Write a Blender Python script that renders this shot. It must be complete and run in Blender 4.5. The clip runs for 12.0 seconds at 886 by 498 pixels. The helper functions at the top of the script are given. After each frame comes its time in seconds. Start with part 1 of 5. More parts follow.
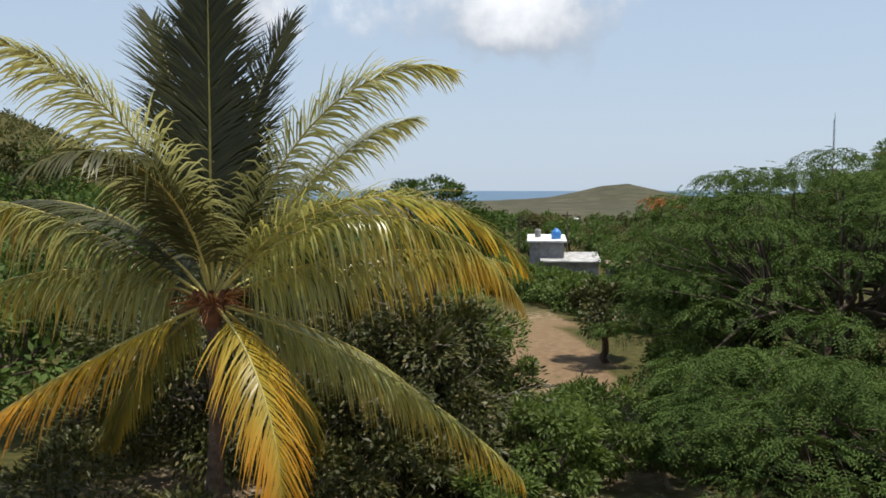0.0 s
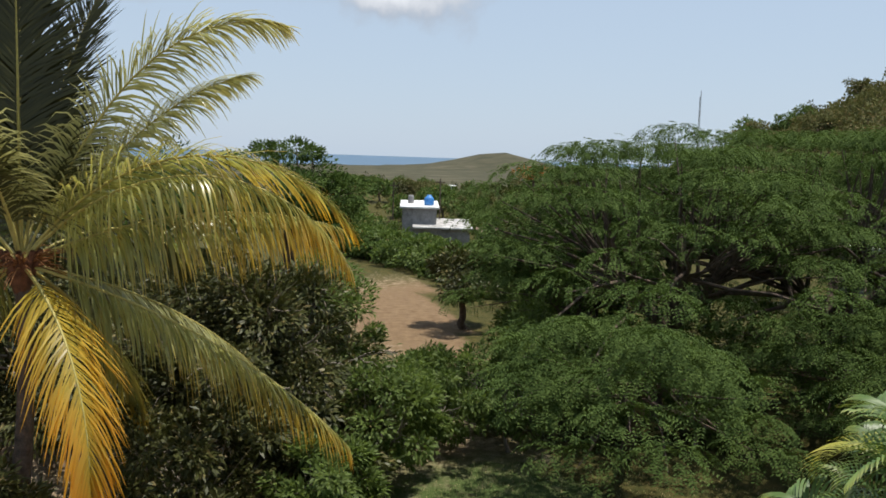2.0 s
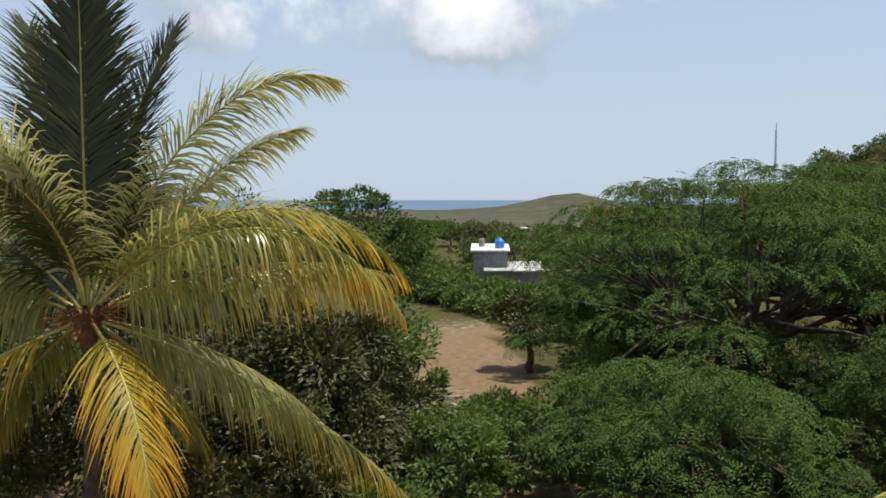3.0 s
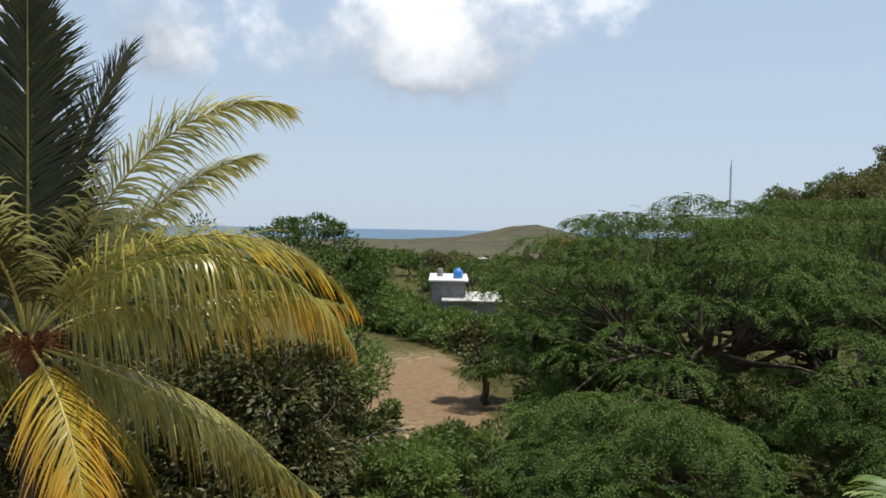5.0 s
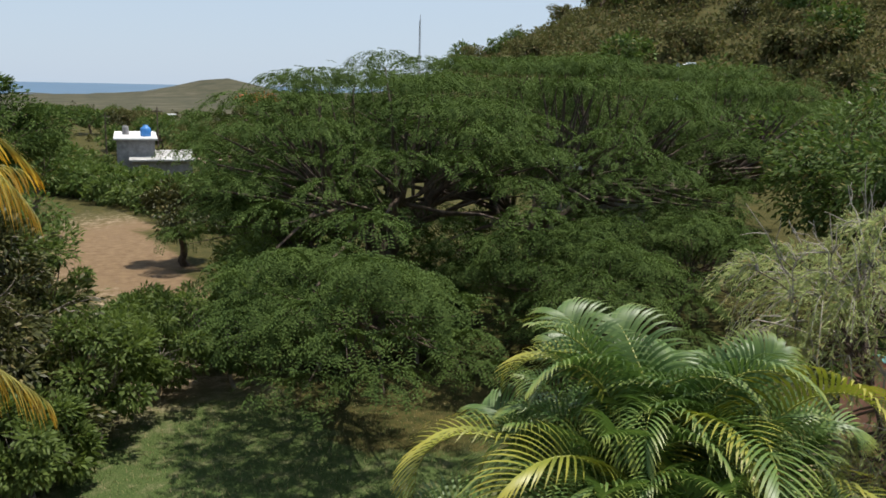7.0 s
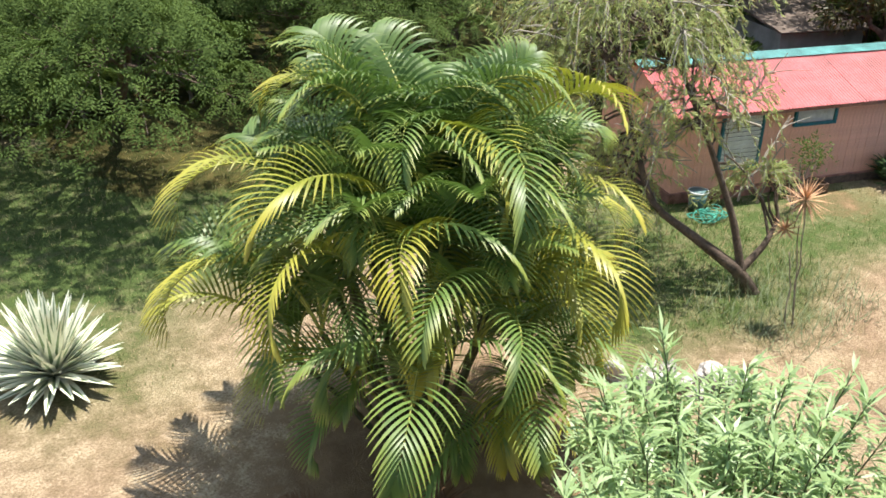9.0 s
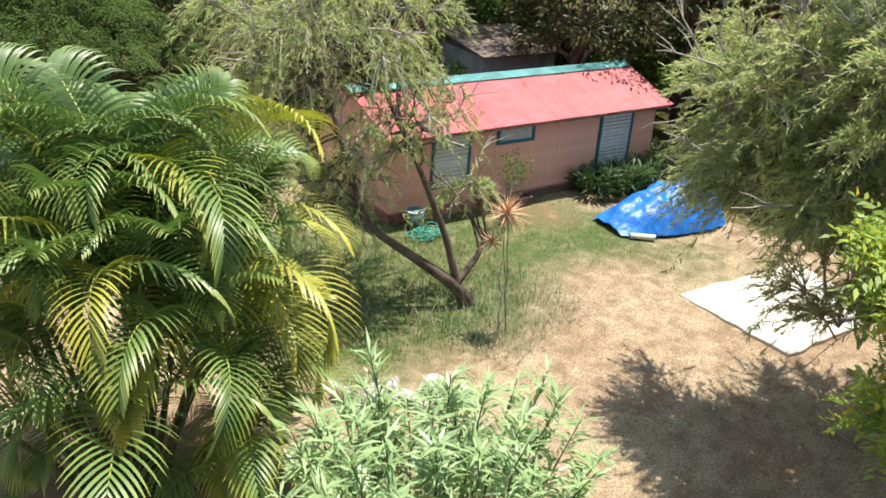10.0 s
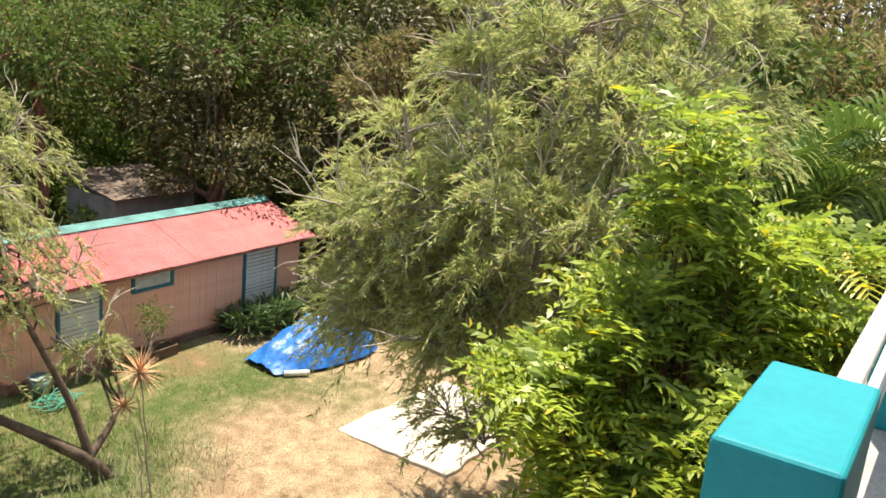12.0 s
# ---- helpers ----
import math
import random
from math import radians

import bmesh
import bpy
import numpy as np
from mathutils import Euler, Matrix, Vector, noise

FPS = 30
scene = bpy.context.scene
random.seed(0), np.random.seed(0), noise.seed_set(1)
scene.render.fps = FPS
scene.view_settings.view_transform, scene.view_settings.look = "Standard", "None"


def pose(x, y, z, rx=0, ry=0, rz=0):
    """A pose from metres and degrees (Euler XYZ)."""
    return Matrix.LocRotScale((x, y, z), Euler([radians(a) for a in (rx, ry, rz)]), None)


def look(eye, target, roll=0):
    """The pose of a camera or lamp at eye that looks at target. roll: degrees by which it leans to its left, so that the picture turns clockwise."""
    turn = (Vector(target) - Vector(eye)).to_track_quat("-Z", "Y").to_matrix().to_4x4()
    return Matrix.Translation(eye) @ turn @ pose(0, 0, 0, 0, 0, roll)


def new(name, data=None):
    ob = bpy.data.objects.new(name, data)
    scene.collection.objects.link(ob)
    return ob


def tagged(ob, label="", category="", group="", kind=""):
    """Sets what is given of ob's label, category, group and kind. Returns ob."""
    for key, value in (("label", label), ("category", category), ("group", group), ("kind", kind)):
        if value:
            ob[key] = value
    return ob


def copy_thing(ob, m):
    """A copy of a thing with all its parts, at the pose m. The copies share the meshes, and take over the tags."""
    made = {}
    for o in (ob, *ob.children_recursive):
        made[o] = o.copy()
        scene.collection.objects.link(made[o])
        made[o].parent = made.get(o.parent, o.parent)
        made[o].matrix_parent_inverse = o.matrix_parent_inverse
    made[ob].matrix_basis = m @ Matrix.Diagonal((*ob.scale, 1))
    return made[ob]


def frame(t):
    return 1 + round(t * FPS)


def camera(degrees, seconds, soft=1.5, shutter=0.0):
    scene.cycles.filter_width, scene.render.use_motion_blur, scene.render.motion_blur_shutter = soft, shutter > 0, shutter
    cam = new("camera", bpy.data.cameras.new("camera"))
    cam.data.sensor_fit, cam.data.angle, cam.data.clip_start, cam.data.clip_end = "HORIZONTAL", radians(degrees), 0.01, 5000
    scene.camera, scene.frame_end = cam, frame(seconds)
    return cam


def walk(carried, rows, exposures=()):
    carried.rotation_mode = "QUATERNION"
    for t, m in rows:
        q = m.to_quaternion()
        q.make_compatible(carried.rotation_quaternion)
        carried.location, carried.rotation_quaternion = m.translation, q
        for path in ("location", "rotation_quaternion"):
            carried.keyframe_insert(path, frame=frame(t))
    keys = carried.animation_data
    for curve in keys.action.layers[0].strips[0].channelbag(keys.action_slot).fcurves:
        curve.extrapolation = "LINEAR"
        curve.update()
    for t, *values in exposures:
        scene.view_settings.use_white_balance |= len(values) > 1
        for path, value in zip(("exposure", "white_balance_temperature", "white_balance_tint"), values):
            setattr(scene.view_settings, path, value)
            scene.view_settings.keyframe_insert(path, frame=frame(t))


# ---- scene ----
# The camera: a phone carried along a balcony of a hillside house.
cam = camera(52.3, 12.0, soft=1.7)
METRES, EYE, TILT, LEAN, TURN = 4.0, 8.485, -3.95, 0.0, 0.0
ROWS = [
    (0.0, 0.0, 0.0, 0.0, -0.3, 0.0, -0.0),
    (0.5, 0.0711, -0.0192, 0.003, -1.52, 0.0, -1.3),
    (1.0, 0.1371, 0.0004, 0.0001, -6.75, -1.6, -0.95),
    (1.5, 0.1829, 0.0223, 0.0013, -8.82, -1.46, -2.1),
    (2.0, 0.2269, 0.0707, 0.0025, -8.0, -2.12, -1.33),
    (2.5, 0.286, 0.0674, 0.0054, -6.22, -1.52, 0.3),
    (3.0, 0.3297, 0.0475, 0.0152, -3.33, 0.58, 0.22),
    (5.0, 0.363, 0.077, 0.0208, -5.93, 2.46, -0.61),
    (5.5, 0.3587, 0.0798, 0.0177, -8.6, 1.79, 0.68),
    (6.0, 0.3433, 0.0639, 0.019, -11.46, 1.53, -0.14),
    (6.5, 0.3329, 0.055, 0.0202, -20.93, -0.67, -0.3),
    (7.0, 0.3414, 0.0646, 0.0295, -25.0, -6.68, 0.55),
    (9.0, 0.4684, 0.0438, -0.0322, -38.36, -23.59, 1.55),
    (9.5, 0.5109, -0.0043, -0.033, -46.83, -23.16, -0.6),
    (10.0, 0.5497, -0.0231, -0.0279, -54.93, -22.16, -0.92),
    (10.5, 0.616, -0.0254, -0.0153, -65.01, -19.99, -1.27),
    (11.0, 0.6466, -0.0128, -0.0029, -71.96, -16.92, -1.05),
    (11.5, 0.7011, -0.0403, 0.0057, -76.11, -16.32, 1.06),
    (12.0, 0.7526, -0.0862, 0.0079, -76.36, -13.82, -1.47),
]
walk(cam, [(t, pose(0, 0, EYE, TILT, LEAN, TURN) @ pose(METRES * x, METRES * y, METRES * z, 90 + pitch, roll, yaw)) for t, x, y, z, yaw, pitch, roll in ROWS],
     exposures=[(0.0, 0.12, 6500, 10), (6.0, 0.12, 6500, 10), (7.2, 0.2, 6500, 10), (8.8, 1.02, 6500, 10), (10.2, 1.03, 6500, 10), (11.2, 1.1, 6500, 10), (11.5, 1.17, 7600, 12), (12.0, 1.15, 7600, 12)])

# ---- light: high sun, hazy blue sky with a few clouds ----
SUN_AZ, SUN_EL = 84.0, 75.0
world = bpy.data.worlds.new("world")
scene.world = world
world.use_nodes = True
wn, wl = world.node_tree.nodes, world.node_tree.links
sky = wn.new("ShaderNodeTexSky")
sky.sky_type = "NISHITA"
sky.sun_disc = False
sky.sun_elevation, sky.sun_rotation = radians(SUN_EL), radians(SUN_AZ)
sky.air_density, sky.dust_density, sky.ozone_density = 1.0, 0.4, 1.2
wn["Background"].inputs[1].default_value = 0.125
# haze that pales the sky, and cumulus clouds low in the north
tc = wn.new("ShaderNodeTexCoord")


def wmath(op, a, b=None, c=None):
    q = wn.new("ShaderNodeMath")
    q.operation = op
    for k, val in enumerate((a, b, c)):
        if val is None:
            continue
        if isinstance(val, (int, float)):
            q.inputs[k].default_value = val
        else:
            wl.new(val, q.inputs[k])
    return q.outputs[0]


def wmix(fac, c1, c2):
    q = wn.new("ShaderNodeMix")
    q.data_type = "RGBA"
    for k, val in ((0, fac), (6, c1), (7, c2)):
        if isinstance(val, (tuple, float)):
            q.inputs[k].default_value = val
        else:
            wl.new(val, q.inputs[k])
    return q.outputs[2]


cn = wn.new("ShaderNodeTexNoise")
cn.inputs["Scale"].default_value, cn.inputs["Detail"].default_value, cn.inputs["Roughness"].default_value = 9.0, 8, 0.56
wl.new(tc.outputs["Generated"], cn.inputs["Vector"])
sx = wn.new("ShaderNodeSeparateXYZ")
wl.new(tc.outputs["Generated"], sx.inputs[0])
cover_sum = None
# azimuth, elevation, half width and half height of each bank of cloud, degrees
for ca_, ce_, cw_, ch_ in ((5.0, 14.0, 11.0, 6.0), (-12.8, 11.5, 4, 3.4), (-25, 16, 8, 5), (22, 17, 5, 2.5)):
    du = wmath("DIVIDE", wmath("SUBTRACT", wmath("ARCTAN2", sx.outputs[0], sx.outputs[1]), radians(ca_)), radians(cw_))
    dv = wmath("DIVIDE", wmath("SUBTRACT", sx.outputs[2], math.sin(radians(ce_))), radians(ch_))
    m1 = wmath("SUBTRACT", 1.0, wmath("ADD", wmath("MULTIPLY", du, du), wmath("MULTIPLY", dv, dv)))
    cover_sum = wmath("MAXIMUM", m1, -1.0) if cover_sum is None else wmath("MAXIMUM", m1, cover_sum)
dens = wmath("ADD", wmath("MULTIPLY", cover_sum, 0.55), wmath("MULTIPLY", wmath("SUBTRACT", cn.outputs["Fac"], 0.5), 2.6))
cr = wn.new("ShaderNodeMapRange")
cr.interpolation_type = "SMOOTHSTEP"
cr.inputs["From Min"].default_value, cr.inputs["From Max"].default_value = 0.0, 0.6
wl.new(dens, cr.inputs["Value"])
cs_ = wn.new("ShaderNodeMapRange")
cs_.inputs["From Min"].default_value, cs_.inputs["From Max"].default_value = 0.168, 0.245
wl.new(wmath("ADD", sx.outputs[2], wmath("MULTIPLY", wmath("SUBTRACT", cn.outputs["Fac"], 0.5), 0.22)), cs_.inputs["Value"])
cloud_colour = wmix(cs_.outputs[0], (3.3, 3.65, 4.2, 1), (8.2, 8.4, 8.7, 1))
hz = wn.new("ShaderNodeMapRange")
hz.inputs["From Min"].default_value, hz.inputs["From Max"].default_value = -0.02, 0.5
hz.inputs["To Min"].default_value, hz.inputs["To Max"].default_value = 0.9, 0.55
wl.new(sx.outputs[2], hz.inputs["Value"])
hazy = wmix(hz.outputs[0], sky.outputs[0], (3.75, 4.55, 5.6, 1))
wl.new(wmix(cr.outputs[0], hazy, cloud_colour), wn["Background"].inputs[0])
sun = new("sun", bpy.data.lights.new("sun", "SUN"))
sun.data.energy, sun.data.angle, sun.data.color = 4.9, radians(0.55), (1.0, 0.95, 0.86)
a, e = radians(SUN_AZ), radians(SUN_EL)
sun.matrix_world = look((60 * math.sin(a) * math.cos(e), 60 * math.cos(a) * math.cos(e), 60 * math.sin(e)), (0, 0, 0))

# ---- helpers of this place ----
rng = np.random.default_rng(7)


def quick_mesh(name, v, f, uv=None):
    """A mesh from arrays of places and of faces with equal corner counts."""
    v, f = np.asarray(v, np.float32), np.asarray(f, np.int32)
    me = bpy.data.meshes.new(name)
    n, k = f.shape
    me.vertices.add(len(v)), me.loops.add(n * k), me.polygons.add(n)
    me.vertices.foreach_set("co", v.ravel())
    me.loops.foreach_set("vertex_index", f.ravel())
    me.polygons.foreach_set("loop_start", np.arange(0, n * k, k, dtype=np.int32))
    me.update(calc_edges=True)
    if uv is not None:
        layer = me.uv_layers.new(name="uv")
        layer.data.foreach_set("uv", np.asarray(uv, np.float32)[f.ravel()].ravel())
    me.validate()
    return me


def join(pieces):
    """Several (v, f) or (v, f, uv) as one."""
    vs, fs, us, base = [], [], [], 0
    for p in pieces:
        vs.append(p[0]), fs.append(np.asarray(p[1]) + base)
        if len(p) > 2:
            us.append(p[2])
        base += len(p[0])
    if us:
        return np.concatenate(vs), np.concatenate(fs), np.concatenate(us)
    return np.concatenate(vs), np.concatenate(fs)


def put(name, data, material, parent=None, label="", smooth=False, at=None):
    """Links arrays, a bmesh or a mesh as one object, as a part where a parent is given."""
    if isinstance(data, bmesh.types.BMesh):
        me = bpy.data.meshes.new(name)
        data.to_mesh(me), data.free()
    elif isinstance(data, bpy.types.Mesh):
        me = data
    else:
        me = quick_mesh(name, *data)
    if material and not me.materials:
        me.materials.append(material)
    if smooth:
        me.shade_smooth()
    ob = new(name, me)
    ob.parent = parent
    if at is not None:
        ob.matrix_basis = at
    return tagged(ob, label) if label else ob


def empty(name, m, label, category, group="", kind=""):
    ob = new(name)
    ob.matrix_basis = m
    return tagged(ob, label, category, group, kind)


def unit(v):
    return v / np.maximum(np.linalg.norm(v, axis=-1, keepdims=True), 1e-9)


def leaves(p, d, n, length, width, fold=0.12, mid=0.45):
    """Diamond leaves from p along d, facing n. Arrays of N rows."""
    d = unit(d)
    s = unit(np.cross(d, n))
    n = np.cross(s, d)
    L, W = np.broadcast_to(np.asarray(length, float).reshape(-1, 1), (len(p), 1)), np.broadcast_to(np.asarray(width, float).reshape(-1, 1), (len(p), 1))
    m = p + d * L * mid
    tip = p + d * L - n * L * fold
    v = np.stack([p, m + s * W / 2 + n * W * 0.15, tip, m - s * W / 2 + n * W * 0.15], 1).reshape(-1, 3)
    f = np.arange(len(p) * 4).reshape(-1, 4)
    uv = np.tile(np.array([[0.5, 0], [1, 0.5], [0.5, 1], [0, 0.5]]), (len(p), 1))
    return v, f, uv


def tube(pts, radii, sides=7):
    """A tapered tube along pts."""
    pts, radii = np.asarray(pts, float), np.asarray(radii, float)
    t = unit(np.gradient(pts, axis=0))
    ref = np.array([0.31, 0.17, 0.93]) if abs(t[:, 2]).mean() < 0.9 else np.array([1.0, 0.1, 0.0])
    a = unit(np.cross(t, ref))
    b = np.cross(t, a)
    w = np.arange(sides) * 2 * np.pi / sides
    v = pts[:, None] + radii[:, None, None] * (np.cos(w)[None, :, None] * a[:, None] + np.sin(w)[None, :, None] * b[:, None])
    k = len(pts)
    i, j = np.meshgrid(np.arange(k - 1), np.arange(sides), indexing="ij")
    f = np.stack([i * sides + j, i * sides + (j + 1) % sides, (i + 1) * sides + (j + 1) % sides, (i + 1) * sides + j], -1).reshape(-1, 4)
    uv = np.stack([np.tile(np.arange(sides) / sides, k), np.repeat(np.linspace(0, 1, k), sides)], 1)
    return v.reshape(-1, 3), f, uv


def bend(a, b, lift=0.0, n=6, wob=0.0):
    """Points on a curve from a to b that bulges upward, with a little wobble."""
    a, b = np.asarray(a, float), np.asarray(b, float)
    s = np.linspace(0, 1, n)[:, None]
    p = a + (b - a) * s
    p[:, 2] += lift * 4 * (s * (1 - s))[:, 0]
    if wob:
        p[1:-1] += rng.normal(0, wob, (n - 2, 3))
    return p


def box(bm, x0, x1, y0, y1, z0, z1, bevel=0.0):
    r = bmesh.ops.create_cube(bm, size=1.0, matrix=Matrix.Translation(((x0 + x1) / 2, (y0 + y1) / 2, (z0 + z1) / 2)) @ Matrix.Diagonal((x1 - x0, y1 - y0, z1 - z0, 1)))
    if bevel:
        es = list({ed for vv in r["verts"] for ed in vv.link_edges})
        bmesh.ops.bevel(bm, geom=es, offset=bevel, segments=2, affect="EDGES", profile=0.6)
    return bm


def block(x0, x1, y0, y1, z0, z1, bevel=0.0):
    return box(bmesh.new(), x0, x1, y0, y1, z0, z1, bevel)


# ---- materials ----
def material(name, colour, rough=0.7, metal=0.0, vary=0.25, scale=6.0, bump=0.3, fine=60.0, second=None, spec=0.4, coords="Object"):
    """A painted or mineral surface: two scales of noise in colour, a bump, uneven roughness."""
    m = bpy.data.materials.new(name)
    m.use_nodes = True
    n, l = m.node_tree.nodes, m.node_tree.links
    b = n["Principled BSDF"]
    t = n.new("ShaderNodeTexCoord")
    n1, n2 = n.new("ShaderNodeTexNoise"), n.new("ShaderNodeTexNoise")
    n1.inputs["Scale"].default_value, n1.inputs["Detail"].default_value, n1.inputs["Roughness"].default_value = scale, 6, 0.6
    n2.inputs["Scale"].default_value, n2.inputs["Detail"].default_value = fine, 4
    l.new(t.outputs[coords], n1.inputs["Vector"]), l.new(t.outputs[coords], n2.inputs["Vector"])
    r = n.new("ShaderNodeValToRGB")
    c = np.array(colour)
    c2 = np.array(second) if second else c * (1 - 1.4 * vary)
    r.color_ramp.elements[0].position, r.color_ramp.elements[1].position = 0.32, 0.68
    r.color_ramp.elements[0].color = (*np.clip(c2, 0, 1), 1)
    r.color_ramp.elements[1].color = (*np.clip(c * (1 + 0.3 * vary), 0, 1), 1)
    l.new(n1.outputs["Fac"], r.inputs[0])
    x = n.new("ShaderNodeMix")
    x.data_type, x.blend_type = "RGBA", "MULTIPLY"
    x.inputs[0].default_value = min(1.0, vary * 2)
    r2 = n.new("ShaderNodeValToRGB")
    r2.color_ramp.elements[0].position, r2.color_ramp.elements[1].position = 0.3, 0.6
    r2.color_ramp.elements[0].color = (0.55, 0.55, 0.55, 1)
    l.new(n2.outputs["Fac"], r2.inputs[0])
    l.new(r.outputs[0], x.inputs[6]), l.new(r2.outputs[0], x.inputs[7])
    l.new(x.outputs[2], b.inputs["Base Color"])
    bp = n.new("ShaderNodeBump")
    bp.inputs["Strength"].default_value, bp.inputs["Distance"].default_value = bump, 0.02
    l.new(n2.outputs["Fac"], bp.inputs["Height"]), l.new(bp.outputs[0], b.inputs["Normal"])
    b.inputs["Roughness"].default_value, b.inputs["Metallic"].default_value = rough, metal
    b.inputs["Specular IOR Level"].default_value = spec
    return m


def foliage(name, colour, light, dry=None, dry_at=0.9, rough=0.45, trans=0.35, along=False, spec=0.35):
    """Leaves: each its own tone, some dry; part of the light shines through. along: the last stretch of a frond turns dry."""
    m = bpy.data.materials.new(name)
    m.use_nodes = True
    n, l = m.node_tree.nodes, m.node_tree.links
    b = n["Principled BSDF"]
    g = n.new("ShaderNodeNewGeometry")
    t = n.new("ShaderNodeTexCoord")
    nz = n.new("ShaderNodeTexNoise")
    nz.inputs["Scale"].default_value, nz.inputs["Detail"].default_value = 0.9, 4
    l.new(t.outputs["Object"], nz.inputs["Vector"])
    add = n.new("ShaderNodeMath")
    add.operation = "MULTIPLY_ADD"
    add.inputs[1].default_value = 0.4
    l.new(g.outputs["Random Per Island"], add.inputs[0])
    sub = n.new("ShaderNodeMath")
    sub.operation = "MULTIPLY"
    sub.inputs[1].default_value = 0.75
    l.new(nz.outputs["Fac"], sub.inputs[0]), l.new(sub.outputs[0], add.inputs[2])
    r = n.new("ShaderNodeValToRGB")
    r.color_ramp.elements[0].position, r.color_ramp.elements[1].position = 0.15, 0.85
    r.color_ramp.elements[0].color, r.color_ramp.elements[1].color = (*colour, 1), (*light, 1)
    l.new(add.outputs[0], r.inputs[0])
    out = r.outputs[0]
    if dry:
        x = n.new("ShaderNodeMix")
        x.data_type = "RGBA"
        x.inputs[7].default_value = (*dry, 1)
        mr = n.new("ShaderNodeMapRange")
        mr.inputs["From Min"].default_value, mr.inputs["From Max"].default_value = dry_at - (0.12 if not along else 0.45), dry_at + (0.02 if not along else 0.25)
        if along:
            uvn = n.new("ShaderNodeUVMap")
            sp = n.new("ShaderNodeSeparateXYZ")
            ad = n.new("ShaderNodeMath")
            ad.operation = "ADD"
            l.new(uvn.outputs[0], sp.inputs[0])
            mm = n.new("ShaderNodeMath")
            mm.operation = "MULTIPLY_ADD"
            mm.inputs[1].default_value, mm.inputs[2].default_value = 0.5, -0.25
            l.new(nz.outputs["Fac"], mm.inputs[0])
            l.new(sp.outputs[1], ad.inputs[0]), l.new(mm.outputs[0], ad.inputs[1])
            l.new(ad.outputs[0], mr.inputs["Value"])
        else:
            l.new(g.outputs["Random Per Island"], mr.inputs["Value"])
        l.new(mr.outputs[0], x.inputs[0]), l.new(out, x.inputs[6])
        out = x.outputs[2]
    l.new(out, b.inputs["Base Color"])
    b.inputs["Roughness"].default_value, b.inputs["Specular IOR Level"].default_value = rough, spec
    tr = n.new("ShaderNodeBsdfTranslucent")
    br = n.new("ShaderNodeHueSaturation")
    br.inputs["Value"].default_value, br.inputs["Saturation"].default_value = 1.5, 1.1
    l.new(out, br.inputs["Color"]), l.new(br.outputs[0], tr.inputs["Color"])
    ms = n.new("ShaderNodeMixShader")
    ms.inputs[0].default_value = trans
    l.new(b.outputs[0], ms.inputs[1]), l.new(tr.outputs[0], ms.inputs[2])
    l.new(ms.outputs[0], n["Material Output"].inputs["Surface"])
    return m


BARK = material("bark", (0.16, 0.115, 0.085), 0.9, vary=0.45, scale=5, bump=0.9, fine=30)
BARK_PALE = material("bark_pale", (0.36, 0.30, 0.24), 0.85, vary=0.35, scale=7, bump=0.7, fine=40)
TWIG = material("pale_twig", (0.38, 0.34, 0.28), 0.8, vary=0.25)
BARK_RED = material("bark_red", (0.20, 0.085, 0.06), 0.85, vary=0.4, scale=4, bump=0.8, fine=25)
RAIN_LEAF = foliage("rain_leaf", (0.024, 0.045, 0.012), (0.098, 0.143, 0.038), rough=0.7, trans=0.17, spec=0.05)
MANGO_LEAF = foliage("mango_leaf", (0.013, 0.018, 0.005), (0.092, 0.096, 0.027), dry=(0.24, 0.19, 0.08), dry_at=0.99, rough=0.48, trans=0.12, spec=0.22)
BUSH_LEAF = foliage("bush_leaf", (0.035, 0.06, 0.014), (0.145, 0.195, 0.05), rough=0.55, trans=0.3, spec=0.15)
WOOD_LEAF = foliage("wood_leaf", (0.03, 0.05, 0.013), (0.12, 0.18, 0.045), dry=(0.20, 0.15, 0.06), dry_at=1.0, rough=0.6, trans=0.25, spec=0.12)
SCRUB_LEAF = foliage("scrub_leaf", (0.06, 0.066, 0.024), (0.135, 0.135, 0.05), dry=(0.19, 0.15, 0.072), dry_at=0.9, rough=0.7, trans=0.2, spec=0.08)
DRY_LEAF = foliage("dry_wood_leaf", (0.07, 0.075, 0.028), (0.24, 0.22, 0.095), dry=(0.27, 0.19, 0.11), dry_at=0.9, rough=0.7, trans=0.25, spec=0.08)
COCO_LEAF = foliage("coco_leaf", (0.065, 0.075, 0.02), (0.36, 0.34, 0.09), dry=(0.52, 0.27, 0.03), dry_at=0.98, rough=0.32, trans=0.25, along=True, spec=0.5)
# crown shade put into the colour of upright and inner fronds
COCO_SHADED = foliage("coco_shaded", (0.022, 0.024, 0.008), (0.082, 0.08, 0.022), rough=0.4, trans=0.15, spec=0.3)
# pale colour that paints the silvery sky sheen on some fronds
COCO_SHEEN = foliage("coco_sheen", (0.16, 0.16, 0.06), (0.52, 0.50, 0.22), dry=(0.55, 0.42, 0.12), dry_at=1.05, rough=0.28, trans=0.35, along=True, spec=0.6)
COCO_ORANGE = foliage("coco_orange", (0.28, 0.22, 0.03), (0.66, 0.50, 0.08), dry=(0.68, 0.28, 0.02), dry_at=0.72, rough=0.35, trans=0.5, along=True, spec=0.4)
COCO_YELLOW = foliage("coco_yellow", (0.13, 0.14, 0.04), (0.46, 0.44, 0.14), dry=(0.62, 0.30, 0.03), dry_at=0.9, rough=0.3, trans=0.42, along=True, spec=0.5)
COCO_RIB = material("coco_rib", (0.50, 0.42, 0.12), 0.5, vary=0.2)
